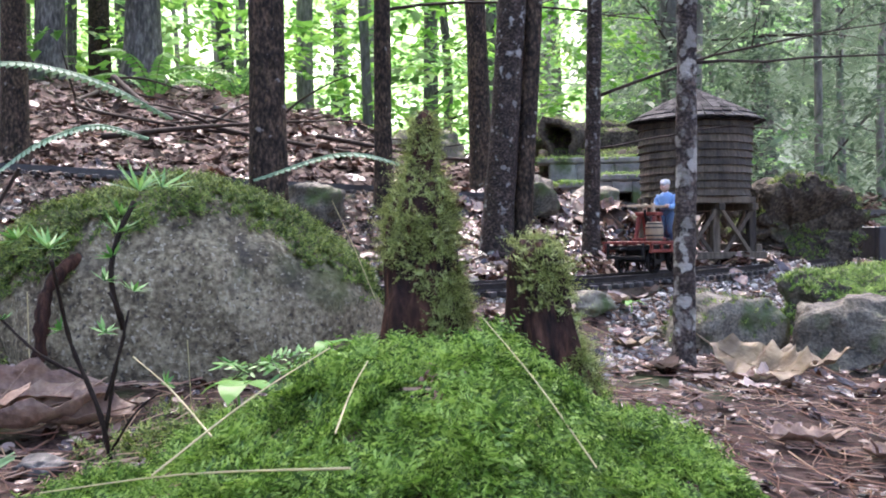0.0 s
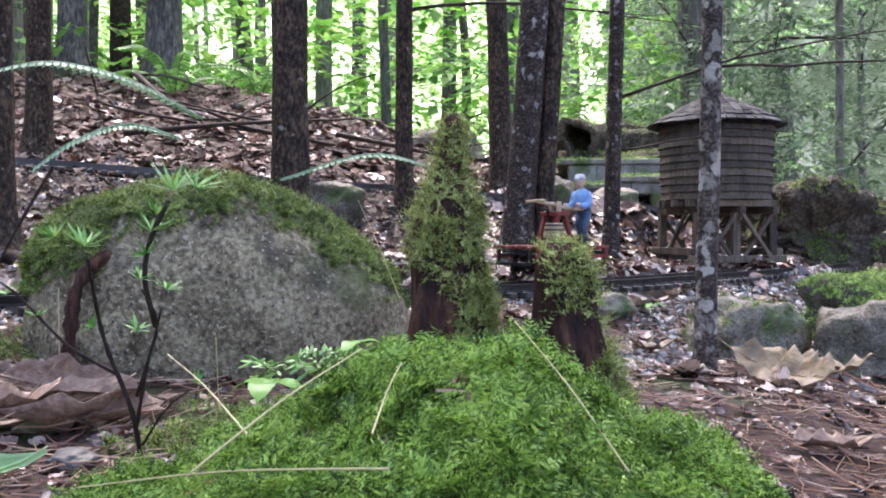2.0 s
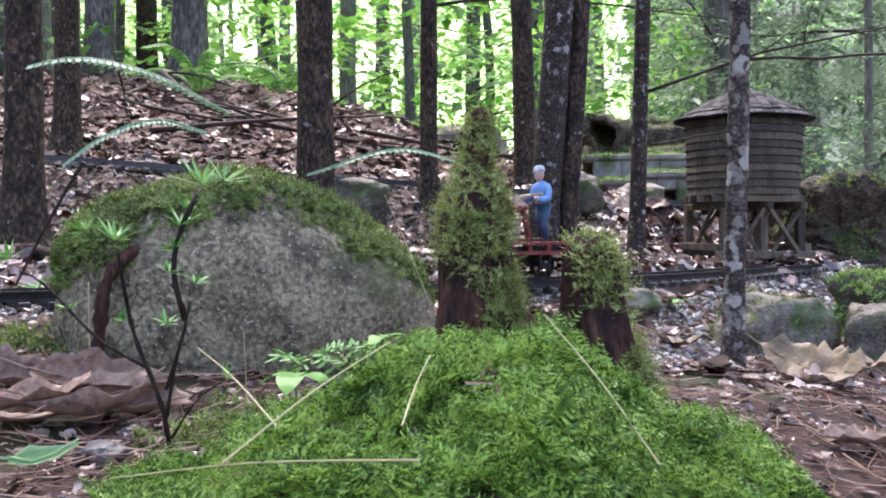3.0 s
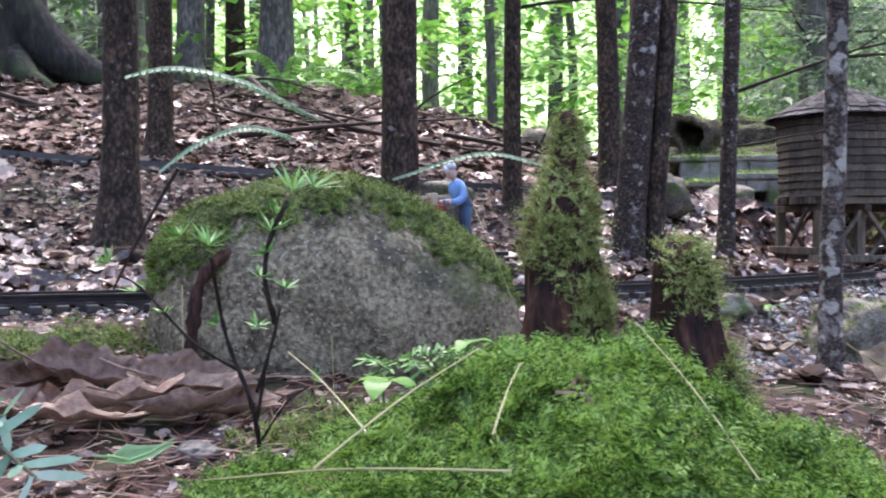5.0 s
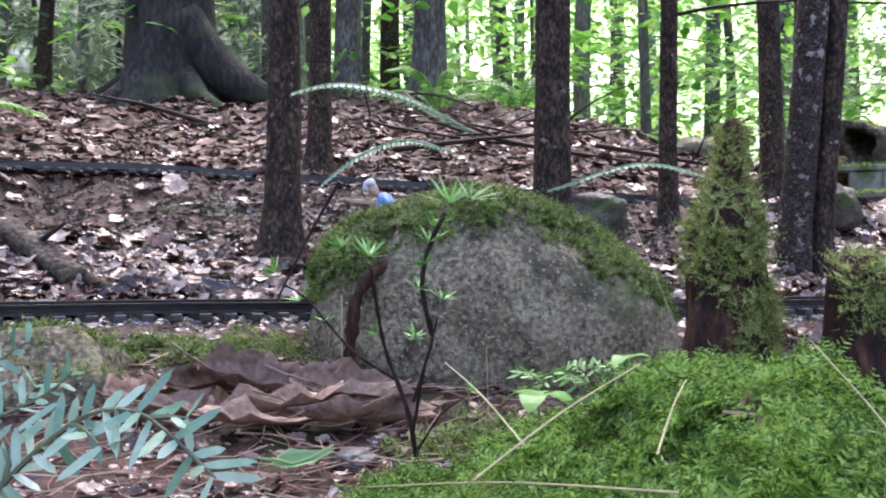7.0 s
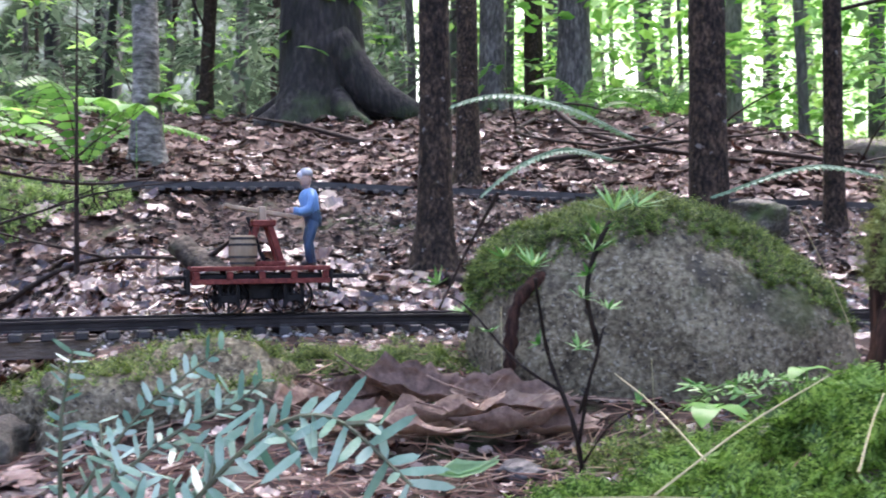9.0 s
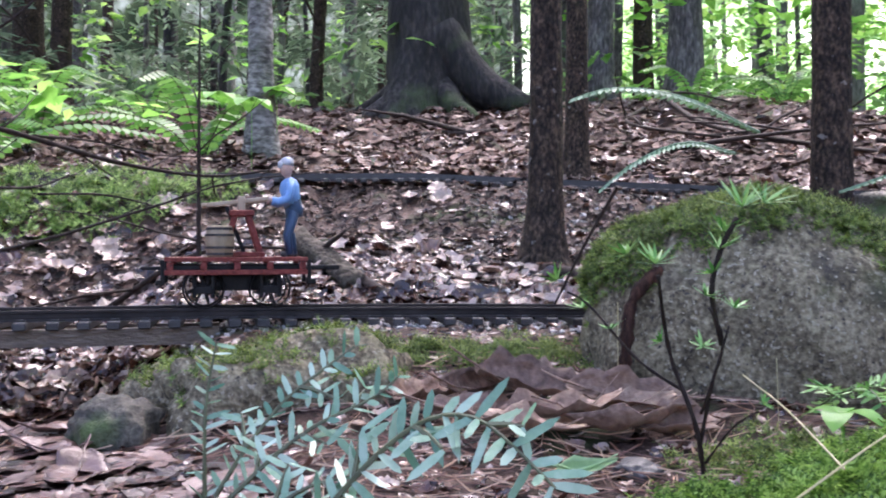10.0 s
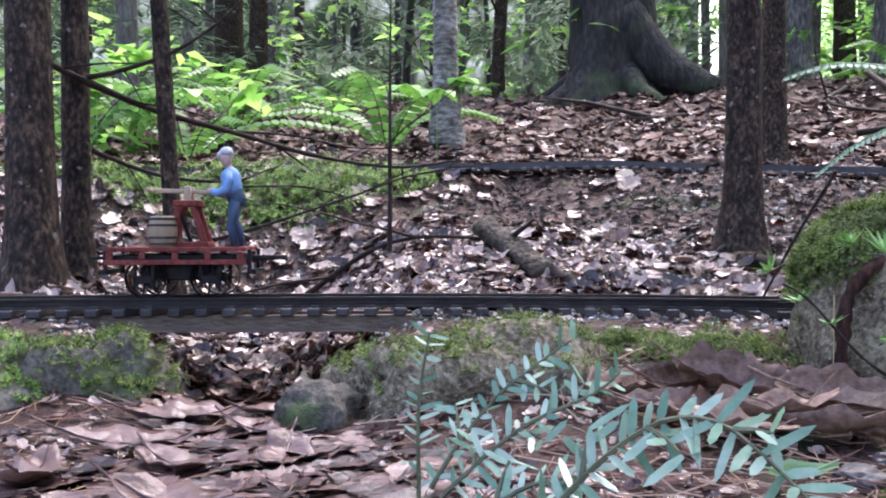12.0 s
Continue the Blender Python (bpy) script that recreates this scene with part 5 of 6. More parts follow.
def root_wad():
    """A torn-up rotten stump on its side: a lumpy shell with a deep hollow under an overhanging rim."""
    m = pose(0.535, 1.86, 0.07, 0, 0, -8)
    root = empty("rotten_stump", m, "large torn hollow stump with a mossy crown", "stump")
    bm = bmesh.new()
    bmesh.ops.create_icosphere(bm, subdivisions=6, radius=1)
    mouth, second = Vector((0.42, -0.9, 0.02)).normalized(), Vector((-0.35, -0.92, -0.3)).normalized()
    for v in bm.verts:
        d = v.co.normalized()
        ridge = 1 - abs(noise.noise(Vector((d.x * 5, d.y * 5, d.z * 1.6)) + Vector((4, 0, 0)))) * 2
        k = 1 + 0.28 * noise.noise(d * 1.9 + Vector((7, 0, 0))) + 0.16 * noise.noise(d * 4.3) + 0.075 * ridge + 0.05 * noise.noise(d * 12) + 0.025 * noise.noise(d * 27)
        hole = min(1, max(0, (d.dot(mouth) + 0.12 * noise.noise(d * 4) - 0.6) / 0.12))
        dent = min(1, max(0, (d.dot(second) + 0.14 * noise.noise(d * 5) - 0.8) / 0.14))
        k *= (1 - 0.85 * hole) * (1 - 0.4 * dent)
        p = Vector((d.x * 0.115, d.y * 0.085, d.z * 0.095)) * k
        if d.z > 0.35:
            p.y -= 0.03 * (d.z - 0.35)
        v.co = p
    wood = part("wood", bm, OLDLOG, root, smooth=True)
    pts = surface_points(wood.data, Matrix(), 1500, lambda p, nr, g: nr[2] > 0.4 + g.normal(0, 0.15) and noise.noise(Vector(p) * 18) > -0.05, 5)
    scatter("moss", CUSHION, moss_on(pts, CUSHION, 6, 0.3, (0.9, 1.7)), MOSS_DARK, "green moss", "", root)


root_wad()
log("fallen_branch", (-0.775, 0.742, 0.078), (-0.655, 0.715, 0.026), 0.0135, 21, "short rotten log end poking from the leaves", OLDLOG, n=14)


def fallen(points, r, label, seed, twigs=0):
    """A dead branch on the ground."""
    root = empty("dead_branch", Matrix(), label, "branch")
    pts, _ = spline([(x, y, gz(x, y) + dz) for x, y, dz in points], 0.03)
    bm = bmesh.new()
    tube(bm, [tuple(p) for p in pts], list(np.linspace(r, r * 0.35, len(pts))), 7)
    g = random.Random(seed)
    for _ in range(twigs):
        k = g.randrange(1, len(pts) - 1)
        sub = limb_points(pts[k], (g.uniform(-1, 1), g.uniform(-0.6, 0.6), g.uniform(0.0, 0.35)), g.uniform(0.15, 0.4), 5, 0.2, g.randint(0, 99))
        tube(bm, sub, list(np.linspace(r * 0.5, r * 0.15, len(sub))), 5)
    part("bough", bm, TWIG, root, smooth=True)


fallen([(-1.3, 2.9, 0.1), (-1.0, 2.5, 0.06), (-0.7, 2.25, 0.04), (-0.35, 2.1, 0.03)], 0.0105, "long dead bough lying down the slope", 1, 5)
fallen([(-0.95, 2.05, 0.02), (-0.7, 2.12, 0.05), (-0.5, 2.25, 0.08)], 0.008, "dead branch crossing the slope", 2, 3)
fallen([(-0.5, 2.3, 0.05), (-0.1, 2.45, 0.05), (0.2, 2.75, 0.12)], 0.0065, "thin dead branch on the slope", 3, 4)
fallen([(-1.5, 3.2, 0.05), (-1.1, 2.3, 0.05), (-0.6, 2.3, 0.03)], 0.008, "dead branch among the litter", 4, 4)
fallen([(-1.75, 2.2, 0.02), (-1.5, 2.25, 0.03)], 0.02, "short rotten branch in the litter", 5, 1)
fallen([(-0.98, 0.62, 0.01), (-0.86, 0.68, 0.02), (-0.74, 0.78, 0.02)], 0.004, "thin twig on the leaf litter", 6, 2)
fallen([(-0.67, 0.722, 0.014), (-0.6, 0.725, 0.006), (-0.52, 0.748, 0.005), (-0.43, 0.752, 0.004)], 0.0095, "thin mossy branch lying behind the track", 8, 0)
fallen([(-0.56, 0.93, 0.0), (-0.49, 0.9, 0.01), (-0.43, 0.86, -0.01)], 0.011, "gnarled root at the foot of a tree", 7, 1)


def planter():
    root = empty("planter", pose(0.86, 2.1, gz(0.86, 2.1), 0, 0, 20), "low black planter filled with moss", "planter")
    part("tray", boxes(((0.34, 0.2, 0.012), pose(0, 0, 0.006)), ((0.34, 0.012, 0.07), pose(0, -0.094, 0.047)), ((0.34, 0.012, 0.07), pose(0, 0.094, 0.047)), ((0.012, 0.176, 0.07), pose(-0.164, 0, 0.047)), ((0.012, 0.176, 0.07), pose(0.164, 0, 0.047)), bevel=0.002), BLACK_BIN, root)
    s = part("soil", box(bmesh.new(), (0.31, 0.17, 0.05), pose(0, 0, 0.045)), SOIL, root)
    pts = surface_points(s.data, Matrix(), 700, lambda p, nr, g: nr[2] > 0.5, 5)
    scatter("moss", CUSHION, moss_on(pts, CUSHION, 7, 0.3, (1, 2)), MOSS, "bright moss", "", root)


planter()

# ---- ferns, sprigs and leaves near the camera ----
def frond(bm, pts, width, pairs, tip=0.25, droop=0.1, lean=0.0):
    """A feather of paired leaflets along the points."""
    pts = np.array(pts, float)
    s = np.r_[0, np.cumsum(np.linalg.norm(np.diff(pts, axis=0), axis=1))]
    for i in range(pairs):
        u = (i + 0.6) / pairs
        c = Vector([float(np.interp(u * s[-1], s, pts[:, k])) for k in range(3)])
        e = Vector([float(np.interp(min(1, u + 0.04) * s[-1], s, pts[:, k])) for k in range(3)])
        d = (e - c).normalized() if (e - c).length > 1e-7 else Vector(pts[-1] - pts[-2]).normalized()
        side = d.cross(Vector((0, 0, 1)))
        side = (side if side.length > 0.05 else Vector((1, 0, 0))).normalized()
        w = width * (math.sin(math.pi * min(1, 0.18 + 0.82 * (1 - u))) ** 0.8 * (1 - tip) + tip * (1 - u))
        for sg in (-1, 1):
            out = (side * sg + d * 0.45 + Vector((0, 0, -droop + lean * sg))).normalized()
            h = d * (s[-1] / pairs) * 0.46
            a, b, cc, dd, ee = c - h * 0.7, c + out * w * 0.55 - h, c + out * w, c + out * w * 0.55 + h, c + h * 0.7
            bm.faces.new([bm.verts.new(p) for p in (a, b, cc, dd, ee)])
    return bm


def fern(name, base, fronds, mat, label, width=0.02, pairs=26, category="fern", stem=0.0009, droop=0.7):
    """fronds: lists of points in the world."""
    root = empty(name, Matrix.Translation(base), label, category, "ferns")
    for pts in fronds:
        p, _ = spline(pts, 0.01)
        p = p - np.array(base)
        bm = frond(bmesh.new(), p, width, pairs, droop=droop)
        f = part("frond", bm, mat, root)
        sm = tube(bmesh.new(), [tuple(q) for q in p], list(np.linspace(stem, stem * 0.35, len(p))), 5)
        part("stalk", sm, TWIG if stem > 0.001 else mat, root)
    return root


zr = 0.085
fern("fern", (-0.165, 0.6, 0.05), [[(-0.19, 0.52, 0.118), (-0.207, 0.493, 0.123), (-0.226, 0.47, 0.112), (-0.243, 0.455, 0.094)], [(-0.18, 0.53, 0.13), (-0.205, 0.49, 0.146), (-0.23, 0.455, 0.15), (-0.252, 0.43, 0.14)]], FERN_PALE, "pale silvery fern arching over the boulder", 0.0066, 30)
fern("fern", (-0.16, 0.62, 0.09), [[(-0.16, 0.62, 0.1), (-0.1, 0.63, 0.118), (-0.05, 0.65, 0.107)]], FERN_PALE, "pale fern frond behind the boulder", 0.006, 26)


def wild_ferns():
    g = random.Random(44)
    for az, r in ((-61, 2.9), (-64, 2.3), (-55, 3.3), (-67, 2.5), (-70, 2.1), (-52, 2.4), (-62, 3.6), (-17, 4.0), (-22, 3.8)):
        x, y = polar(r, az)
        z = gz(x, y)
        fr = []
        for k in range(6):
            a = k * 1.05 + g.uniform(-0.3, 0.3)
            ln, up = g.uniform(0.2, 0.34), g.uniform(0.1, 0.2)
            fr.append([(x, y, z), (x + math.cos(a) * ln * 0.3, y + math.sin(a) * ln * 0.3, z + up * 0.75), (x + math.cos(a) * ln * 0.7, y + math.sin(a) * ln * 0.7, z + up), (x + math.cos(a) * ln * 1.15, y + math.sin(a) * ln * 1.15, z + up * 0.8)])
        fern("fern", (x, y, z), fr, FERN, "bright green woodland fern on the slope", 0.05, 20, stem=0.002, droop=0.5)


wild_ferns()


def whorl(bm, c, axis, count, length, width, seed, spread=0.75):
    """A star of flat needles round an axis."""
    g = random.Random(seed)
    z = Vector(axis).normalized()
    x = z.orthogonal().normalized()
    y = z.cross(x)
    c = Vector(c)
    for k in range(count):
        a = 2 * math.pi * k / count + g.uniform(-0.2, 0.2)
        d = ((x * math.cos(a) + y * math.sin(a)) * spread + z * g.uniform(0.1, 0.75)).normalized()
        s = d.cross(z).normalized() * width
        ln = length * g.uniform(0.7, 1.15)
        bm.faces.new([bm.verts.new(p) for p in (c - s * 0.4, c + d * ln * 0.45 - s, c + d * ln, c + d * ln * 0.45 + s, c + s * 0.4)])
    return bm


def seedling():
    """The branching conifer seedling before the boulder."""
    x, y = -0.172, 0.43
    z = gz(x, y)
    root = empty("conifer_seedling", Matrix.Translation((x, y, z)), "dark-stemmed conifer seedling with starry green tips", "seedling")
    stems = [
        ([(0, 0, 0), (0.0, -0.012, 0.03), (-0.008, -0.02, 0.06), (-0.006, -0.035, 0.085), (-0.001, -0.05, 0.1)], 0.0018),
        ([(0.0, -0.006, 0.02), (0.008, -0.012, 0.05), (0.016, -0.02, 0.07), (0.012, -0.03, 0.088)], 0.0014),
        ([(0.002, -0.01, 0.035), (0.014, -0.02, 0.06), (0.022, -0.026, 0.082)], 0.0011),
        ([(-0.004, -0.015, 0.045), (-0.02, -0.03, 0.06), (-0.04, -0.04, 0.085), (-0.055, -0.04, 0.092)], 0.0011),
        ([(0, 0, 0.01), (0.016, -0.008, 0.03), (0.03, -0.01, 0.04)], 0.0009),
    ]
    for p, r in stems:
        q, _ = spline(p, 0.006)
        part("stem", tube(bmesh.new(), [tuple(v) for v in q], [r * 0.72 * (1 - 0.4 * k / len(q)) * (1 + 0.25 * math.sin(9 * k)) for k in range(len(q))], 7), TWIG, root, smooth=True)
    stars = [((-0.002, -0.05, 0.104), (0, -0.2, 1), 11, 0.017), ((-0.018, -0.045, 0.108), (-0.5, 0, 1), 9, 0.016), ((0.018, -0.03, 0.11), (0.3, 0, 1), 10, 0.017), ((0.028, -0.03, 0.128), (0.2, -0.2, 1), 12, 0.022), ((0.004, -0.014, 0.066), (0.2, -0.4, 1), 7, 0.011), ((0.034, -0.02, 0.13), (0.6, 0, 1), 8, 0.02), ((-0.056, -0.04, 0.096), (-0.6, 0, 0.8), 10, 0.012), ((-0.045, -0.036, 0.083), (-0.4, -0.4, 1), 8, 0.011), ((0.012, -0.03, 0.09), (0.5, 0, 1), 8, 0.012), ((-0.03, -0.036, 0.074), (-0.3, -0.2, 1), 8, 0.01), ((0.023, -0.026, 0.085), (0.4, 0.1, 1), 8, 0.011), ((0.03, -0.01, 0.042), (0.8, 0, 0.6), 7, 0.009), ((-0.012, -0.022, 0.068), (-0.6, 0, 0.7), 7, 0.009), ((0.02, -0.03, 0.118), (0.2, 0.2, 1), 10, 0.014), ((0.016, -0.03, 0.1), (-0.4, 0.1, 0.9), 9, 0.012)]
    for k, (c, ax, n, ln) in enumerate(stars):
        part("needle_tuft", whorl(bmesh.new(), c, ax, int(n * 1.5), ln * 0.78, 0.00085, k), STAR, root)
    q, _ = spline([(0.015, -0.019, 0.068), (0.014, -0.028, 0.09), (0.018, -0.03, 0.108), (0.028, -0.03, 0.128)], 0.006)
    part("stem", tube(bmesh.new(), [tuple(v) for v in q], 0.0013, 6), TWIG, root, smooth=True)


seedling()


def boulder_sapling():
    """A reddish stem that climbs the boulder's side."""
    x, y = -0.272, 0.545
    z = gz(x, y)
    root = empty("dead_sapling", Matrix.Translation((x, y, z)), "dark reddish dead sapling leaning on the boulder", "sapling")
    q, _ = spline([(0, 0, -0.01), (0.003, 0.0, 0.03), (0.004, 0.01, 0.065), (0.02, 0.03, 0.086), (0.045, 0.045, 0.092)], 0.005)
    g = random.Random(3)
    part("stem", tube(bmesh.new(), [tuple(v) for v in q], [0.0042 * g.uniform(0.6, 1.3) for _ in q], 9), ROT, root, smooth=True)


boulder_sapling()


def hemlock_branch(name, pts, side_twigs, length, seed, label, mat=NEEDLE, needle=0.013, width=0.00095, face=(0, 0, 1), step=0.0026):
    """A flat spray: a twig with rows of needles; face is the way its flat side looks."""
    face = Vector(face).normalized()
    root = empty(name, Matrix.Translation(pts[0]), label, "branch", "hemlock sprays")
    base = np.array(pts[0])
    g = random.Random(seed)
    q, _ = spline(pts, step)
    twigs = [q - base]
    for k in range(side_twigs):
        i = int(len(q) * (0.12 + 0.75 * (k + 0.5) / side_twigs))
        d = q[min(i + 2, len(q) - 1)] - q[i - 1]
        d /= np.linalg.norm(d)
        s = np.cross(d, list(face))
        s /= np.linalg.norm(s)
        w = d * 0.7 + s * (1 if k % 2 else -1) * 0.8 + np.array([0, 0, g.uniform(-0.25, 0.15)])
        ln = length * g.uniform(0.6, 1.1) * (1 - 0.5 * k / side_twigs)
        sub, _ = spline([q[i], q[i] + w * ln * 0.5, q[i] + w * ln + np.array([0, 0, -0.12 * ln])], step)
        twigs.append(sub - base)
    for tw in twigs:
        bm = tube(bmesh.new(), [tuple(v) for v in tw], list(np.linspace(0.0007, 0.0003, len(tw))), 5)
        t = part("twig", bm, STEM, root)
        bm = bmesh.new()
        for i in range(1, len(tw)):
            d = Vector(tw[i] - tw[i - 1]).normalized()
            s = d.cross(face).normalized()
            for sg in (-1, 1):
                o = (s * sg + d * g.uniform(0.2, 0.7) + face * g.uniform(-0.6, 0.7)).normalized()
                c = Vector(tw[i]) + d * g.uniform(-0.001, 0.001)
                n = o.cross((face + Vector((g.uniform(-0.9, 0.9), g.uniform(-0.9, 0.9), g.uniform(-0.5, 0.8))))).normalized() * width
                ln = needle * g.uniform(0.6, 1.2)
                bm.faces.new([bm.verts.new(p) for p in (c - n * 0.5, c + o * ln * 0.3 - n, c + o * ln * 0.78 - n * 0.85, c + o * ln, c + o * ln * 0.78 + n * 0.85, c + o * ln * 0.3 + n, c + n * 0.5)])
        part("needles", bm, mat, t)
    return root


hemlock_branch("hemlock_branch", [(-0.205, 0.168, -0.003), (-0.205, 0.168, 0.018), (-0.205, 0.169, 0.028), (-0.203, 0.171, 0.043)], 0, 0.014, 2, "upright hemlock twig with short glossy needles", needle=0.0062, width=0.0007, face=(0.45, -0.5, 0.8), step=0.0034)
hemlock_branch("hemlock_branch", [(-0.192, 0.161, 0.004), (-0.187, 0.167, 0.016), (-0.181, 0.174, 0.027), (-0.174, 0.181, 0.035), (-0.168, 0.187, 0.041)], 2, 0.014, 3, "bluish glossy hemlock branch above the gully bank", needle=0.0062, width=0.0008, face=(0.45, -0.5, 0.8), step=0.0034)
hemlock_branch("hemlock_branch", [(-0.179, 0.153, 0.006), (-0.171, 0.162, 0.017), (-0.164, 0.169, 0.024), (-0.155, 0.179, 0.03), (-0.149, 0.184, 0.037)], 3, 0.016, 4, "drooping hemlock spray over the damp soil", needle=0.0066, width=0.0008, face=(0.45, -0.5, 0.8), step=0.0034)
hemlock_branch("hemlock_branch", [(-0.141, 0.144, 0.01), (-0.128, 0.149, 0.025), (-0.117, 0.152, 0.033), (-0.107, 0.153, 0.034), (-0.099, 0.153, 0.03), (-0.089, 0.153, 0.023)], 3, 0.016, 1, "glossy hemlock branch hanging close to the camera", needle=0.0088, width=0.0009, face=(0.45, -0.5, 0.8), step=0.0034)
hemlock_branch("hemlock_branch", [(-0.16, 0.144, 0.006), (-0.149, 0.15, 0.015), (-0.137, 0.154, 0.019)], 2, 0.012, 6, "bright hemlock shoot low over the soil", needle=0.0068, width=0.0008, face=(0.45, -0.5, 0.8), step=0.0034)
hemlock_branch("hemlock_sprig", [(-0.155, 0.535, -0.025), (-0.13, 0.515, -0.008), (-0.1, 0.51, -0.002), (-0.08, 0.51, 0.0)], 6, 0.035, 5, "small hemlock sprig at the boulder's foot", needle=0.008, mat=STAR)


def leaf_thing(name, x, y, length, width, mat, label, seed, rz=0, tilt=(0, 0), lobes=4, curl=0.5, lift=0.006, category="leaf", z=None, roll=0.0):
    """One fallen leaf with thickness, lobes, a midrib and a stalk."""
    v, f = leaf_shape(seed, lobes, length, width, curl)
    zz = (gz(x, y) if z is None else z) + lift
    root = empty(name, pose(x, y, zz, tilt[0], tilt[1], rz), label, category, "single fallen leaves")
    bm = bmesh.new()
    vs = [bm.verts.new(p) for p in v]
    for q in f:
        bm.faces.new([vs[i] for i in q])
    bmesh.ops.subdivide_edges(bm, edges=bm.edges[:], cuts=2, use_grid_fill=True, smooth=0.6)
    for p in bm.verts:
        p.co.z += 0.05 * length * noise.noise(p.co * 70 + Vector((seed, 0, 0))) + 0.02 * length * noise.noise(p.co * 200)
    if roll:
        k = width / roll
        for p in bm.verts:
            a = p.co.y / k * (0.7 + 0.6 * noise.noise((p.co.x * 25, seed, 0)))
            p.co.y, p.co.z = k * math.sin(a), p.co.z * 0.6 + k * (1 - math.cos(a))
    bmesh.ops.solidify(bm, geom=bm.faces[:], thickness=0.0004)
    part("blade", bm, mat, root, smooth=True)
    n = len(v) // 3
    part("midrib", tube(bmesh.new(), [tuple(p + np.array([0, 0, 0.0006])) for p in v[:n]] , list(np.linspace(0.0009, 0.0004, n)), 5), mat, root)
    part("stalk", tube(bmesh.new(), [tuple(v[0]), tuple(v[0] + np.array([-0.2 * length, 0.03 * length, 0.08 * length]))], [0.0008, 0.0006], 5), mat, root)
    return root


for k, (x, y, ln, w, rz, tx, ty, curl) in enumerate([(-0.262, 0.485, 0.1, 0.016, 38, 25, -6, 0.5), (-0.285, 0.455, 0.105, 0.015, 40, 10, -3, 0.5), (-0.305, 0.49, 0.08, 0.02, 10, 30, 5, 0.5), (-0.34, 0.49, 0.07, 0.02, 70, 40, 10, 0.4), (-0.235, 0.48, 0.075, 0.014, 35, -25, -4, 0.7), (-0.25, 0.505, 0.07, 0.018, 20, 45, 0, 0.5), (-0.36, 0.455, 0.06, 0.018, 90, 15, 10, 0.4), (-0.32, 0.445, 0.06, 0.016, 20, 12, 4, 0.4), (-0.27, 0.43, 0.06, 0.013, 50, 8, 4, 0.4), (-0.225, 0.5, 0.06, 0.015, 10, 30, 4, 0.4), (-0.31, 0.515, 0.05, 0.014, 40, 20, 4, 0.4)]):
    leaf_thing("dead_leaf", x, y, ln, w * 1.35, DEAD_LEAF, "large curled brown oak leaf in a heap", 80 + k, rz, (tx, ty - 5 + 5 * (k % 3)), 3, curl, 0.006 + 0.005 * (k % 3), roll=1.5 + 0.45 * (k % 4))
leaf_thing("green_leaf", -0.216, 0.395, 0.03, 0.0075, GREEN_LEAF, "pale green fallen leaf fragment on the soil", 97, 48, (38, -8), 1, 0.9, 0.007, roll=0.8)
leaf_thing("pale_leaf", 0.222, 0.828, 0.105, 0.026, PALE_LEAF, "bleached tan oak leaf lying on the soil", 92, -50, (34, 8), 5, 0.5, 0.012)
leaf_thing("pale_leaf", 0.262, 0.868, 0.08, 0.02, PALE_LEAF, "second bleached tan leaf on the soil", 93, -30, (10, 5), 4, 0.7, 0.01)
leaf_thing("dead_leaf", 0.195, 0.6, 0.055, 0.016, DEAD_LEAF, "curled brown leaf at the foot of the mound", 94, 10, (10, 0), 4, 0.5, 0.005, roll=1.3)
leaf_thing("dead_leaf", 0.225, 0.57, 0.06, 0.017, DEAD_LEAF, "brown leaf lying on the dark soil", 95, 60, (8, 8), 4, 0.5, 0.005, roll=1.0)
leaf_thing("dead_leaf", 0.125, 0.93, 0.05, 0.013, PALE_LEAF, "small tan leaf beside the sapling", 96, 10, (10, 0), 3, 0.8, 0.006)
for k, (x, y, rz) in enumerate([(-0.50, 0.29, 20), (-0.545, 0.33, 100), (-0.5, 0.21, 60), (-0.44, 0.21, 10), (-0.46, 0.15, 150), (-0.56, 0.27, 70), (-0.42, 0.26, -40), (-0.38, 0.18, 30)]):
    leaf_thing("dead_leaf", x, y, 0.05 + 0.01 * (k % 3), 0.016, WET_LEAF, "wet reddish brown leaf on the gully floor", 100 + k, rz, (5 * (k % 3), 6), 3, 0.4, 0.006)


def sprout(x, y, leaves, size, label, seed, height=0.02):
    z = gz(x, y)
    root = empty("sprout", Matrix.Translation((x, y, z)), label, "sprout", "green sprouts")
    g = random.Random(seed)
    part("stem", tube(bmesh.new(), [(0, 0, -0.003), (0.001, 0, height * 0.6), (0, 0, height)], [0.0008, 0.0007, 0.0006], 6), FRESH_LEAF, root)
    for k in range(leaves):
        a = 2 * math.pi * k / leaves + g.uniform(-0.3, 0.3)
        s = size * g.uniform(0.8, 1.2)
        bm = bmesh.new()
        pts = []
        for u in np.linspace(0, 1, 7):
            w = 0.32 * math.sin(math.pi * u) ** 0.8
            pts.append((u, w, 0.15 * math.sin(3 * u) - 0.25 * u * u))
        for i in range(6):
            (u, w, h), (u2, w2, h2) = pts[i], pts[i + 1]
            for sg in (-1, 1):
                q = [(u, 0, h), (u2, 0, h2), (u2, sg * w2, h2 + 0.12 * w2), (u, sg * w, h + 0.12 * w)]
                bm.faces.new([bm.verts.new(Matrix.Rotation(a, 3, "Z") @ (Vector(p) * s) + Vector((0, 0, height))) for p in q])
        bmesh.ops.remove_doubles(bm, verts=bm.verts, dist=0.00002)
        part("leaf", bm, FRESH_LEAF, root, smooth=True)


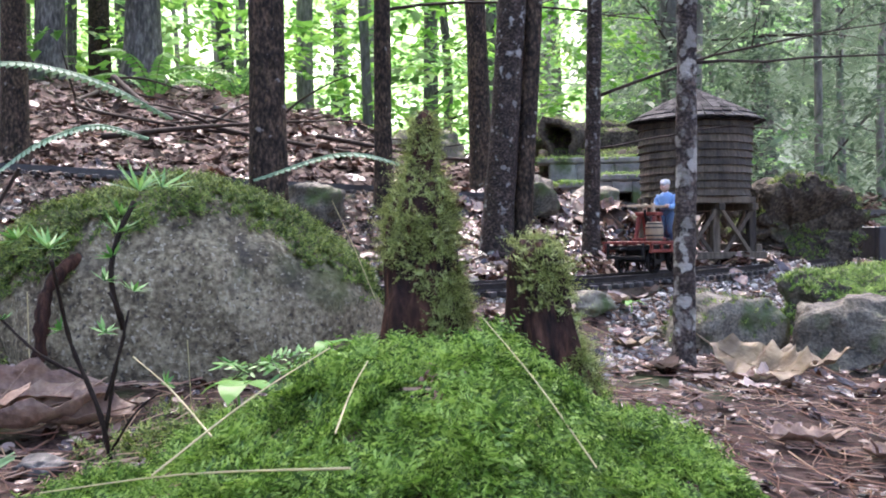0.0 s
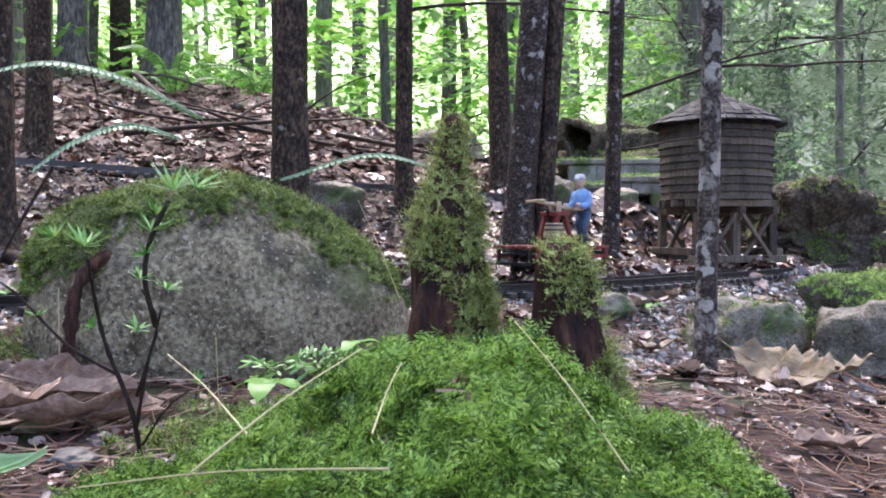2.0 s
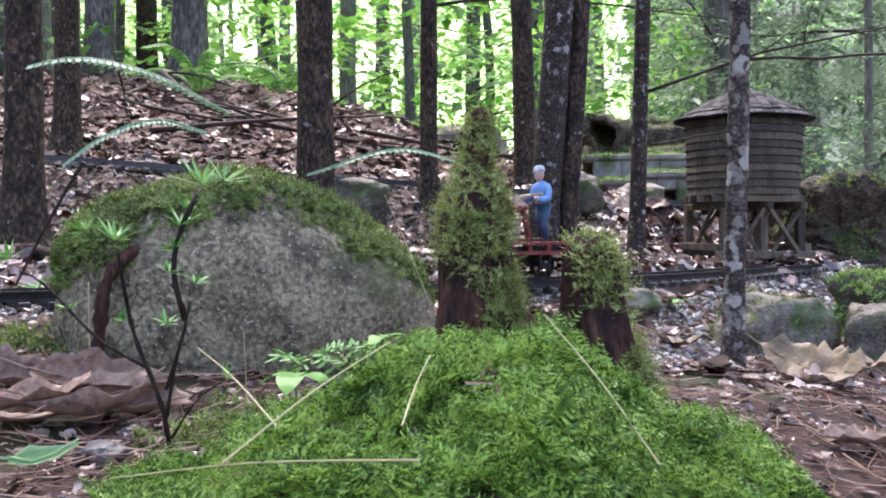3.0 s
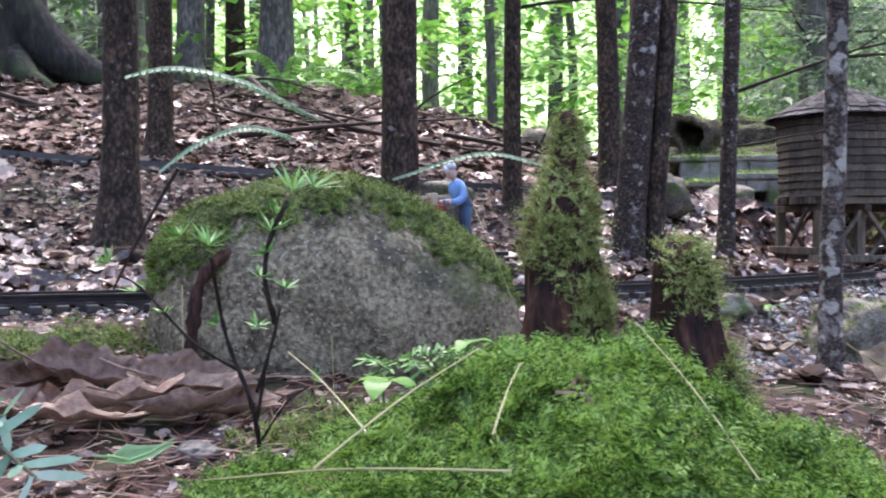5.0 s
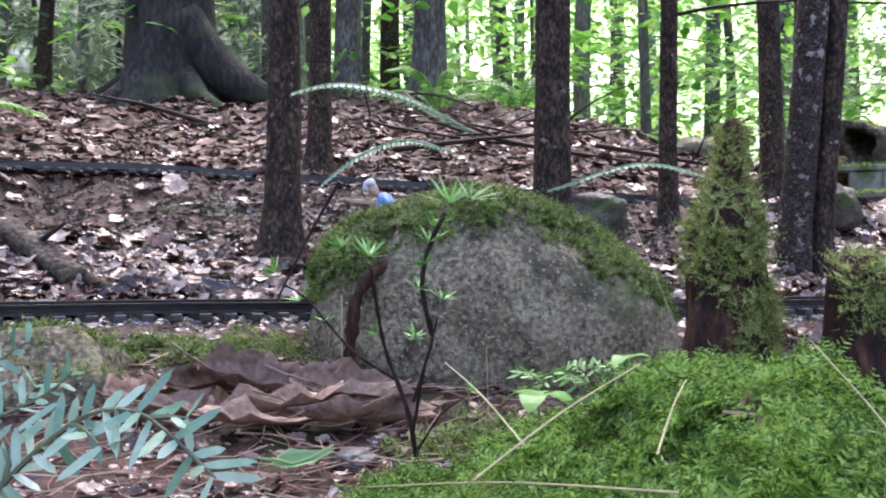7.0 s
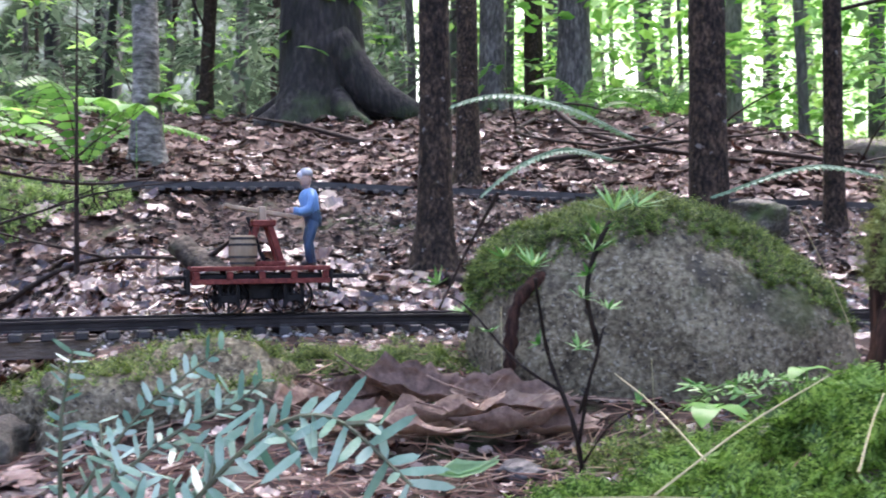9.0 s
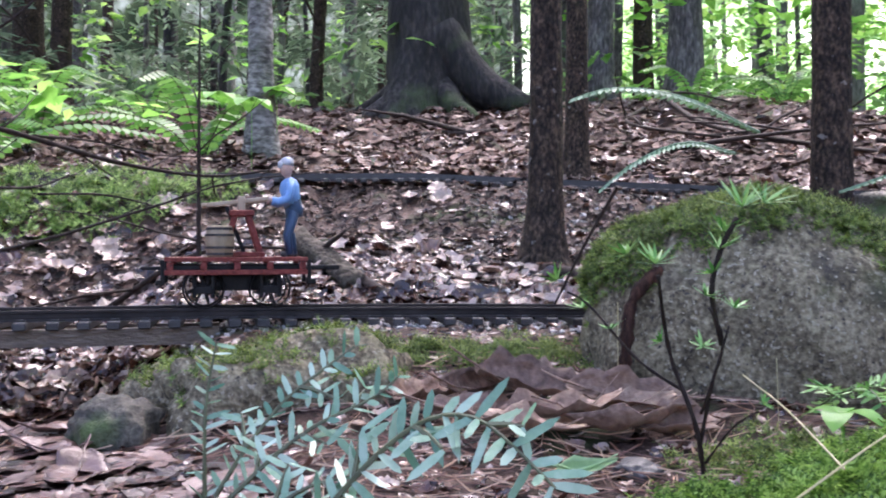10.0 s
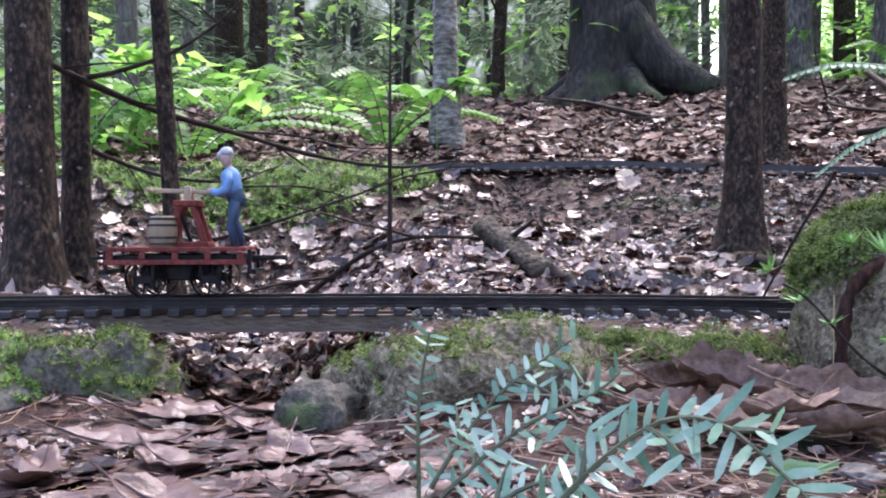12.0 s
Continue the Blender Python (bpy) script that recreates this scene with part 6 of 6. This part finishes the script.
sprout(-0.112, 0.43, 4, 0.018, "small fresh green sprout on the moss", 1, 0.026)
sprout(-0.083, 0.5, 3, 0.014, "round-leaved green sprout at the boulder", 2, 0.042)
sprout(0.135, 1.04, 3, 0.016, "single fresh green seedling on the gravel", 3, 0.014)
sprout(0.46, 1.15, 3, 0.02, "green seedling on the moss mound", 4, 0.03)
for k, (az, r) in enumerate([(-47.5, 2.2), (-49, 2.05), (-51, 2.3), (-64, 1.9), (-66, 2.2), (-69, 2.0)]):
    x, y = polar(r, az)
    sprout(x, y, 5, 0.06, "bright green seedling leaves on the slope", 10 + k, 0.16)


def straw(a, b, r, label, lift=0.0, mat=PALE_STRAW):
    a, b = Vector(a), Vector(b)
    root = empty("grass_stalk", Matrix.Translation(a), label, "straw", "dry stalks")
    mid = (b - a) / 2 + Vector((0, 0, 0.002 + lift))
    q, _ = spline([(0, 0, 0), tuple(mid), tuple(b - a)], 0.004)
    part("stalk", tube(bmesh.new(), [tuple(v) for v in q], list(np.linspace(r * 0.6, r, len(q))), 5), mat, root)


def over(x, y, h=0.012):
    return (x, y, gz(x, y) + h)


straw((-0.128, 0.355, 0.018), over(-0.077, 0.298, 0.021), 0.0004, "pale dry stalk leaning on the moss")
straw(over(-0.05, 0.342, 0.021), over(-0.085, 0.262, 0.021), 0.0004, "pale dry stalk lying on the moss")
straw(over(-0.13, 0.29, 0.021), over(-0.02, 0.238, 0.021), 0.0004, "long pale straw across the moss front")
straw(over(0.005, 0.33, 0.021), over(0.04, 0.285, 0.021), 0.00033, "thin tan straw on the moss")
straw(over(-0.03, 0.305, 0.021), over(-0.032, 0.262, 0.021), 0.00033, "short pale straw on the moss")
straw((-0.16, 0.50, -0.03), (-0.158, 0.49, 0.01), 0.00033, "upright dry stalk at the boulder")
straw((-0.262, 0.52, -0.01), (-0.258, 0.512, 0.035), 0.0004, "upright pale stalk beside the boulder")
straw((-0.28, 0.476, 0.033), (-0.234, 0.466, 0.1), 0.0011, "brown twig rising beside the boulder", mat=TWIG)
straw((-0.1, 0.585, 0.085), (-0.075, 0.6, 0.02), 0.00033, "tan stalk hanging over the boulder")


# ---- the hand car ----
def wheel_mesh():
    bm = lathe(bmesh.new(), [(0.0158, -0.0025), (0.0166, -0.0012), (0.0155, 0.0), (0.0152, 0.0028)], 28, Matrix.Rotation(radians(90), 4, "X"))
    bmesh.ops.delete(bm, geom=[f for f in bm.faces if len(f.verts) > 4], context="FACES_ONLY")
    lathe(bm, [(0.0128, 0.0026), (0.0130, -0.0024)], 28, Matrix.Rotation(radians(90), 4, "X"))
    bmesh.ops.delete(bm, geom=[f for f in bm.faces if len(f.verts) > 4], context="FACES_ONLY")
    return bm


def hand_car():
    """x points the way it goes; z 0 is the rails' top."""
    root = empty("hand_car", Matrix(), "red model railway hand car with pump handle", "hand car")
    deck = 0.0405
    plank = part("plank", boxes(((0.106, 0.0076, 0.0035), Matrix()), bevel=0.0005), RED, root)
    plank.matrix_basis = pose(0, -0.0295, deck - 0.0018)
    for k in range(1, 8):
        piece("plank", plank.data, root, pose(0, -0.0295 + 0.0084 * k, deck - 0.0018))
    for y in (-0.0335, 0.0335):
        part("side_rail", boxes(((0.11, 0.0035, 0.004), pose(0, y, deck - 0.012)), ((0.11, 0.0035, 0.0035), pose(0, y, deck - 0.0018)), *[((0.005, 0.0034, 0.006), pose(-0.051 + 0.0255 * k, y, deck - 0.007)) for k in range(5)], bevel=0.0004), RED, root)
    part("underframe", boxes(((0.1, 0.058, 0.005), pose(0, 0, deck - 0.0085)), ((0.008, 0.03, 0.008), pose(0.0258, 0, deck - 0.0145)), ((0.008, 0.03, 0.008), pose(-0.0258, 0, deck - 0.0145)), bevel=0.0006), BLACK, root)
    part("gear_case", boxes(((0.05, 0.04, 0.016), pose(0, 0, deck - 0.019)), bevel=0.001), BLACK, root)
    for x in (-0.0258, 0.0258):
        for y in (-0.027, 0.027):
            part("axle_guard", boxes(((0.003, 0.003, 0.022), pose(x - 0.007, y, deck - 0.021)), ((0.003, 0.003, 0.022), pose(x + 0.007, y, deck - 0.021)), ((0.017, 0.003, 0.006), pose(x, y, deck - 0.026)), bevel=0.0004), BLACK, root)
    for x in (-0.057, 0.057):
        part("step", boxes(((0.004, 0.05, 0.004), pose(x * 1.06, 0, deck - 0.02)), ((0.003, 0.003, 0.02), pose(x, -0.025, deck - 0.012)), ((0.003, 0.003, 0.02), pose(x, 0.025, deck - 0.012)), bevel=0.0004), BLACK, root)
    part("coupler", boxes(((0.022, 0.008, 0.004), pose(-0.066, 0, deck - 0.009)), ((0.012, 0.012, 0.004), pose(-0.078, 0, deck - 0.009)), bevel=0.0006), BLACK, root)
    part("coupler", boxes(((0.018, 0.006, 0.003), pose(0.066, 0, deck - 0.009)), bevel=0.0006), BLACK, root)
    # pump frame
    for y in (-0.011, 0.011):
        for sx in (-1, 1):
            part("frame_leg", box(bmesh.new(), (0.005, 0.0045, 0.036), pose(sx * 0.0105 - 0.004, y, deck + 0.0165) @ pose(0, 0, 0, 0, -sx * 17, 0), 0.0006), RED, root)
    part("frame_top", boxes(((0.02, 0.03, 0.005), pose(-0.004, 0, deck + 0.0355)), bevel=0.0007), RED, root)
    part("frame_base", boxes(((0.036, 0.03, 0.004), pose(-0.004, 0, deck + 0.002)), bevel=0.0007), RED, root)
    for y in (-0.006, 0.006):
        part("bearing", box(bmesh.new(), (0.006, 0.004, 0.012), pose(-0.004, y, deck + 0.0435), 0.0006), PALE_WOOD, root)
    beam = part("beam", boxes(((0.062, 0.005, 0.0035), Matrix()), ((0.004, 0.03, 0.003), pose(-0.03, 0, 0)), ((0.004, 0.03, 0.003), pose(0.03, 0, 0)), bevel=0.0005), PALE_WOOD, root, "pale wooden pump handle")
    beam.matrix_basis = pose(-0.004, 0, deck + 0.0455)
    part("rod", box(bmesh.new(), (0.003, 0.003, 0.04), pose(0.001, 0.0, deck + 0.022) @ pose(0, 0, 0, 0, 20, 0)), BLACK, root)
    wheels = []
    wm = None
    for x in (-0.0258, 0.0258):
        for y in (-0.0225, 0.0225):
            if wm is None:
                w = part("wheel", wheel_mesh(), BLACK, root, smooth=False)
                wm = w.data
            else:
                w = piece("wheel", wm, root)
            w.matrix_basis = pose(x, y, 0.0155)
            if not wheels:
                hub = part("hub", lathe(bmesh.new(), [(0.0032, -0.003), (0.0032, 0.0038), (0.0018, 0.0045)], 12, Matrix.Rotation(radians(90), 4, "X")), BLACK, w).data
                bar = bmesh.new()
                box(bar, (0.0016, 0.0016, 0.0115), pose(0, 0, 0.0078))
                spoke = part("spoke", bar, BLACK, w).data
            else:
                piece("hub", hub, w)
            for k in range(0 if wheels else 1, 8):
                piece("spoke", spoke, w, Matrix.Rotation(2 * math.pi * k / 8, 4, "Y"))
            wheels.append((w, x, y))
        part("axle", tube(bmesh.new(), [(x, -0.022, 0.0155), (x, 0.022, 0.0155)], 0.0016, 8), BLACK, root)
    return root, beam, wheels, deck


CAR, BEAM, WHEELS, DECK = hand_car()


def barrel():
    root = empty("barrel", Matrix(), "small tan wooden barrel riding on the hand car", "barrel")
    part("cask", lathe(bmesh.new(), [(0.0096, 0), (0.0098, 0.001), (0.0112, 0.007), (0.0117, 0.0125), (0.0112, 0.018), (0.0098, 0.024), (0.0094, 0.025), (0.0086, 0.0245)], 22), BARREL, root, smooth=True)
    for z, r in ((0.0025, 0.0104), (0.0075, 0.0115), (0.0175, 0.0115), (0.0225, 0.0104)):
        part("hoop", lathe(bmesh.new(), [(r - 0.0008, z - 0.0009), (r + 0.0004, z - 0.0009), (r + 0.0004, z + 0.0009), (r - 0.0008, z + 0.0009)], 22), IRON, root)
    return root


KEG = barrel()


def figurine():
    """One plain painted figure in overalls and a cap, facing +x, standing at z 0."""
    bm = bmesh.new()
    col = bm.loops.layers.float_color.new("paint")

    def colour(before, c):
        for f in bm.faces:
            if f not in before:
                for lp in f.loops:
                    lp[col] = (*c, 1)

    def add(points, radii, c, n=10):
        before = set(bm.faces)
        tube(bm, points, radii, n)
        colour(before, c)

    DENIM, SHIRT, SKIN, CAP, SHOE = (0.03, 0.065, 0.12), (0.16, 0.31, 0.56), (0.5, 0.33, 0.26), (0.52, 0.53, 0.55), (0.03, 0.02, 0.015)
    for y in (-0.0052, 0.0052):
        k = 0.003 if y > 0 else -0.002
        add([(-0.003 + k, y, 0.0), (-0.003 + k, y, 0.003)], [0.0042, 0.004], SHOE)
        add([(-0.001 + k, y, 0.0016), (0.007 + k, y, 0.0014)], [0.0032, 0.002], SHOE)
        add([(-0.003 + k, y, 0.002), (0.0 + k, y, 0.018), (0.001, y * 0.9, 0.022), (-0.004, y * 0.8, 0.037)], [0.0044, 0.0046, 0.005, 0.0068], DENIM)
    add([(-0.005, 0, 0.033), (-0.005, 0, 0.038), (-0.002, 0, 0.047), (0.0, 0, 0.055)], [0.0085, 0.0098, 0.0095, 0.0092], DENIM, 14)
    add([(-0.003, 0, 0.043), (-0.001, 0, 0.05), (0.0005, 0, 0.058), (0.001, 0, 0.0625), (0.0015, 0, 0.065)], [0.0095, 0.0102, 0.0108, 0.0085, 0.004], SHIRT, 14)
    for y in (-0.0125, 0.0125):
        add([(0.0005, y * 0.75, 0.0605), (0.0, y, 0.054), (0.003, y * 1.08, 0.047), (0.012, y * 1.0, 0.0445), (0.019, y * 0.85, 0.046)], [0.0042, 0.0045, 0.0042, 0.0036, 0.003], SHIRT)
        add([(0.019, y * 0.85, 0.046), (0.0235, y * 0.8, 0.0465)], [0.0028, 0.0024], SKIN)
    add([(0.0015, 0, 0.064), (0.002, 0, 0.068)], [0.0034, 0.0034], SKIN)
    add([(0.0025, 0, 0.0665), (0.003, 0, 0.069), (0.0032, 0, 0.073), (0.003, 0, 0.077)], [0.0038, 0.0058, 0.0064, 0.0058], SKIN, 12)
    add([(0.008, 0, 0.0715), (0.0102, 0, 0.0708)], [0.0016, 0.001], SKIN, 6)
    add([(0.0025, 0, 0.0755), (0.0024, 0, 0.0785), (0.0022, 0, 0.081), (0.0022, 0, 0.0822)], [0.0068, 0.0071, 0.006, 0.003], CAP, 14)
    add([(0.006, 0, 0.0765), (0.0125, 0, 0.0758)], [0.0048, 0.0022], CAP, 8)
    for v in bm.verts:
        v.co.x *= 0.76
    ob = part("figurine", bm, PAINTED, None, smooth=True)
    return tagged(ob, "painted figurine in blue overalls with grey cap", "figurine")


FIGURE = figurine()

# ---- what moves ----
RUN = [(0.0, 1.016), (0.5, 1.076), (1.0, 1.140), (1.5, 1.196), (2.0, 1.248), (2.5, 1.296), (3.0, 1.348), (4.0, 1.447), (5.0, 1.543), (5.5, 1.590), (6.0, 1.638), (6.4, 1.678), (7.2, 1.765), (8.0, 1.860), (9.0, 1.978), (9.5, 2.035), (10.0, 2.090), (10.5, 2.142), (11.0, 2.193), (11.5, 2.243), (12.0, 2.292)]
LEAN = [(0.0, 0.0), (3.0, 2.0), (4.2, 8.0), (4.8, 14.0), (5.1, 15.0), (5.5, 12.0), (6.0, 33.0), (7.0, 35.0), (7.6, 12.0), (8.2, 0.0), (10.0, 0.0), (12.0, 4.0)]


def along(t):
    return float(np.interp(t, [r[0] for r in RUN], [r[1] for r in RUN]))


def motions():
    def car_pose(t):
        x, y, z, h = line_at(along(t))
        return pose(x, y, z, 0, 0, math.degrees(h))

    times = [0.25 * k for k in range(49)]
    walk(CAR, [(t, car_pose(t)) for t in times])
    walk(KEG, [(t, car_pose(t) @ pose(0.0135, 0.017, DECK)) for t in times])
    lean = [float(np.interp(t, [r[0] for r in LEAN], [r[1] for r in LEAN])) for t in times]
    walk(FIGURE, [(t, car_pose(t) @ pose(-0.043, 0.004, DECK, 0, a, 0)) for t, a in zip(times, lean)])
    walk(BEAM, [(t, pose(-0.004, 0, DECK + 0.0455, 0, 9 * math.sin(2.6 * t), 0)) for t in times])
    steps = [0.15 * k for k in range(81)]
    for w, x, y in WHEELS:
        walk(w, [(t, pose(x, y, 0.0155) @ Matrix.Rotation((along(t) - along(0)) / 0.0155, 4, "Y")) for t in steps])


motions()
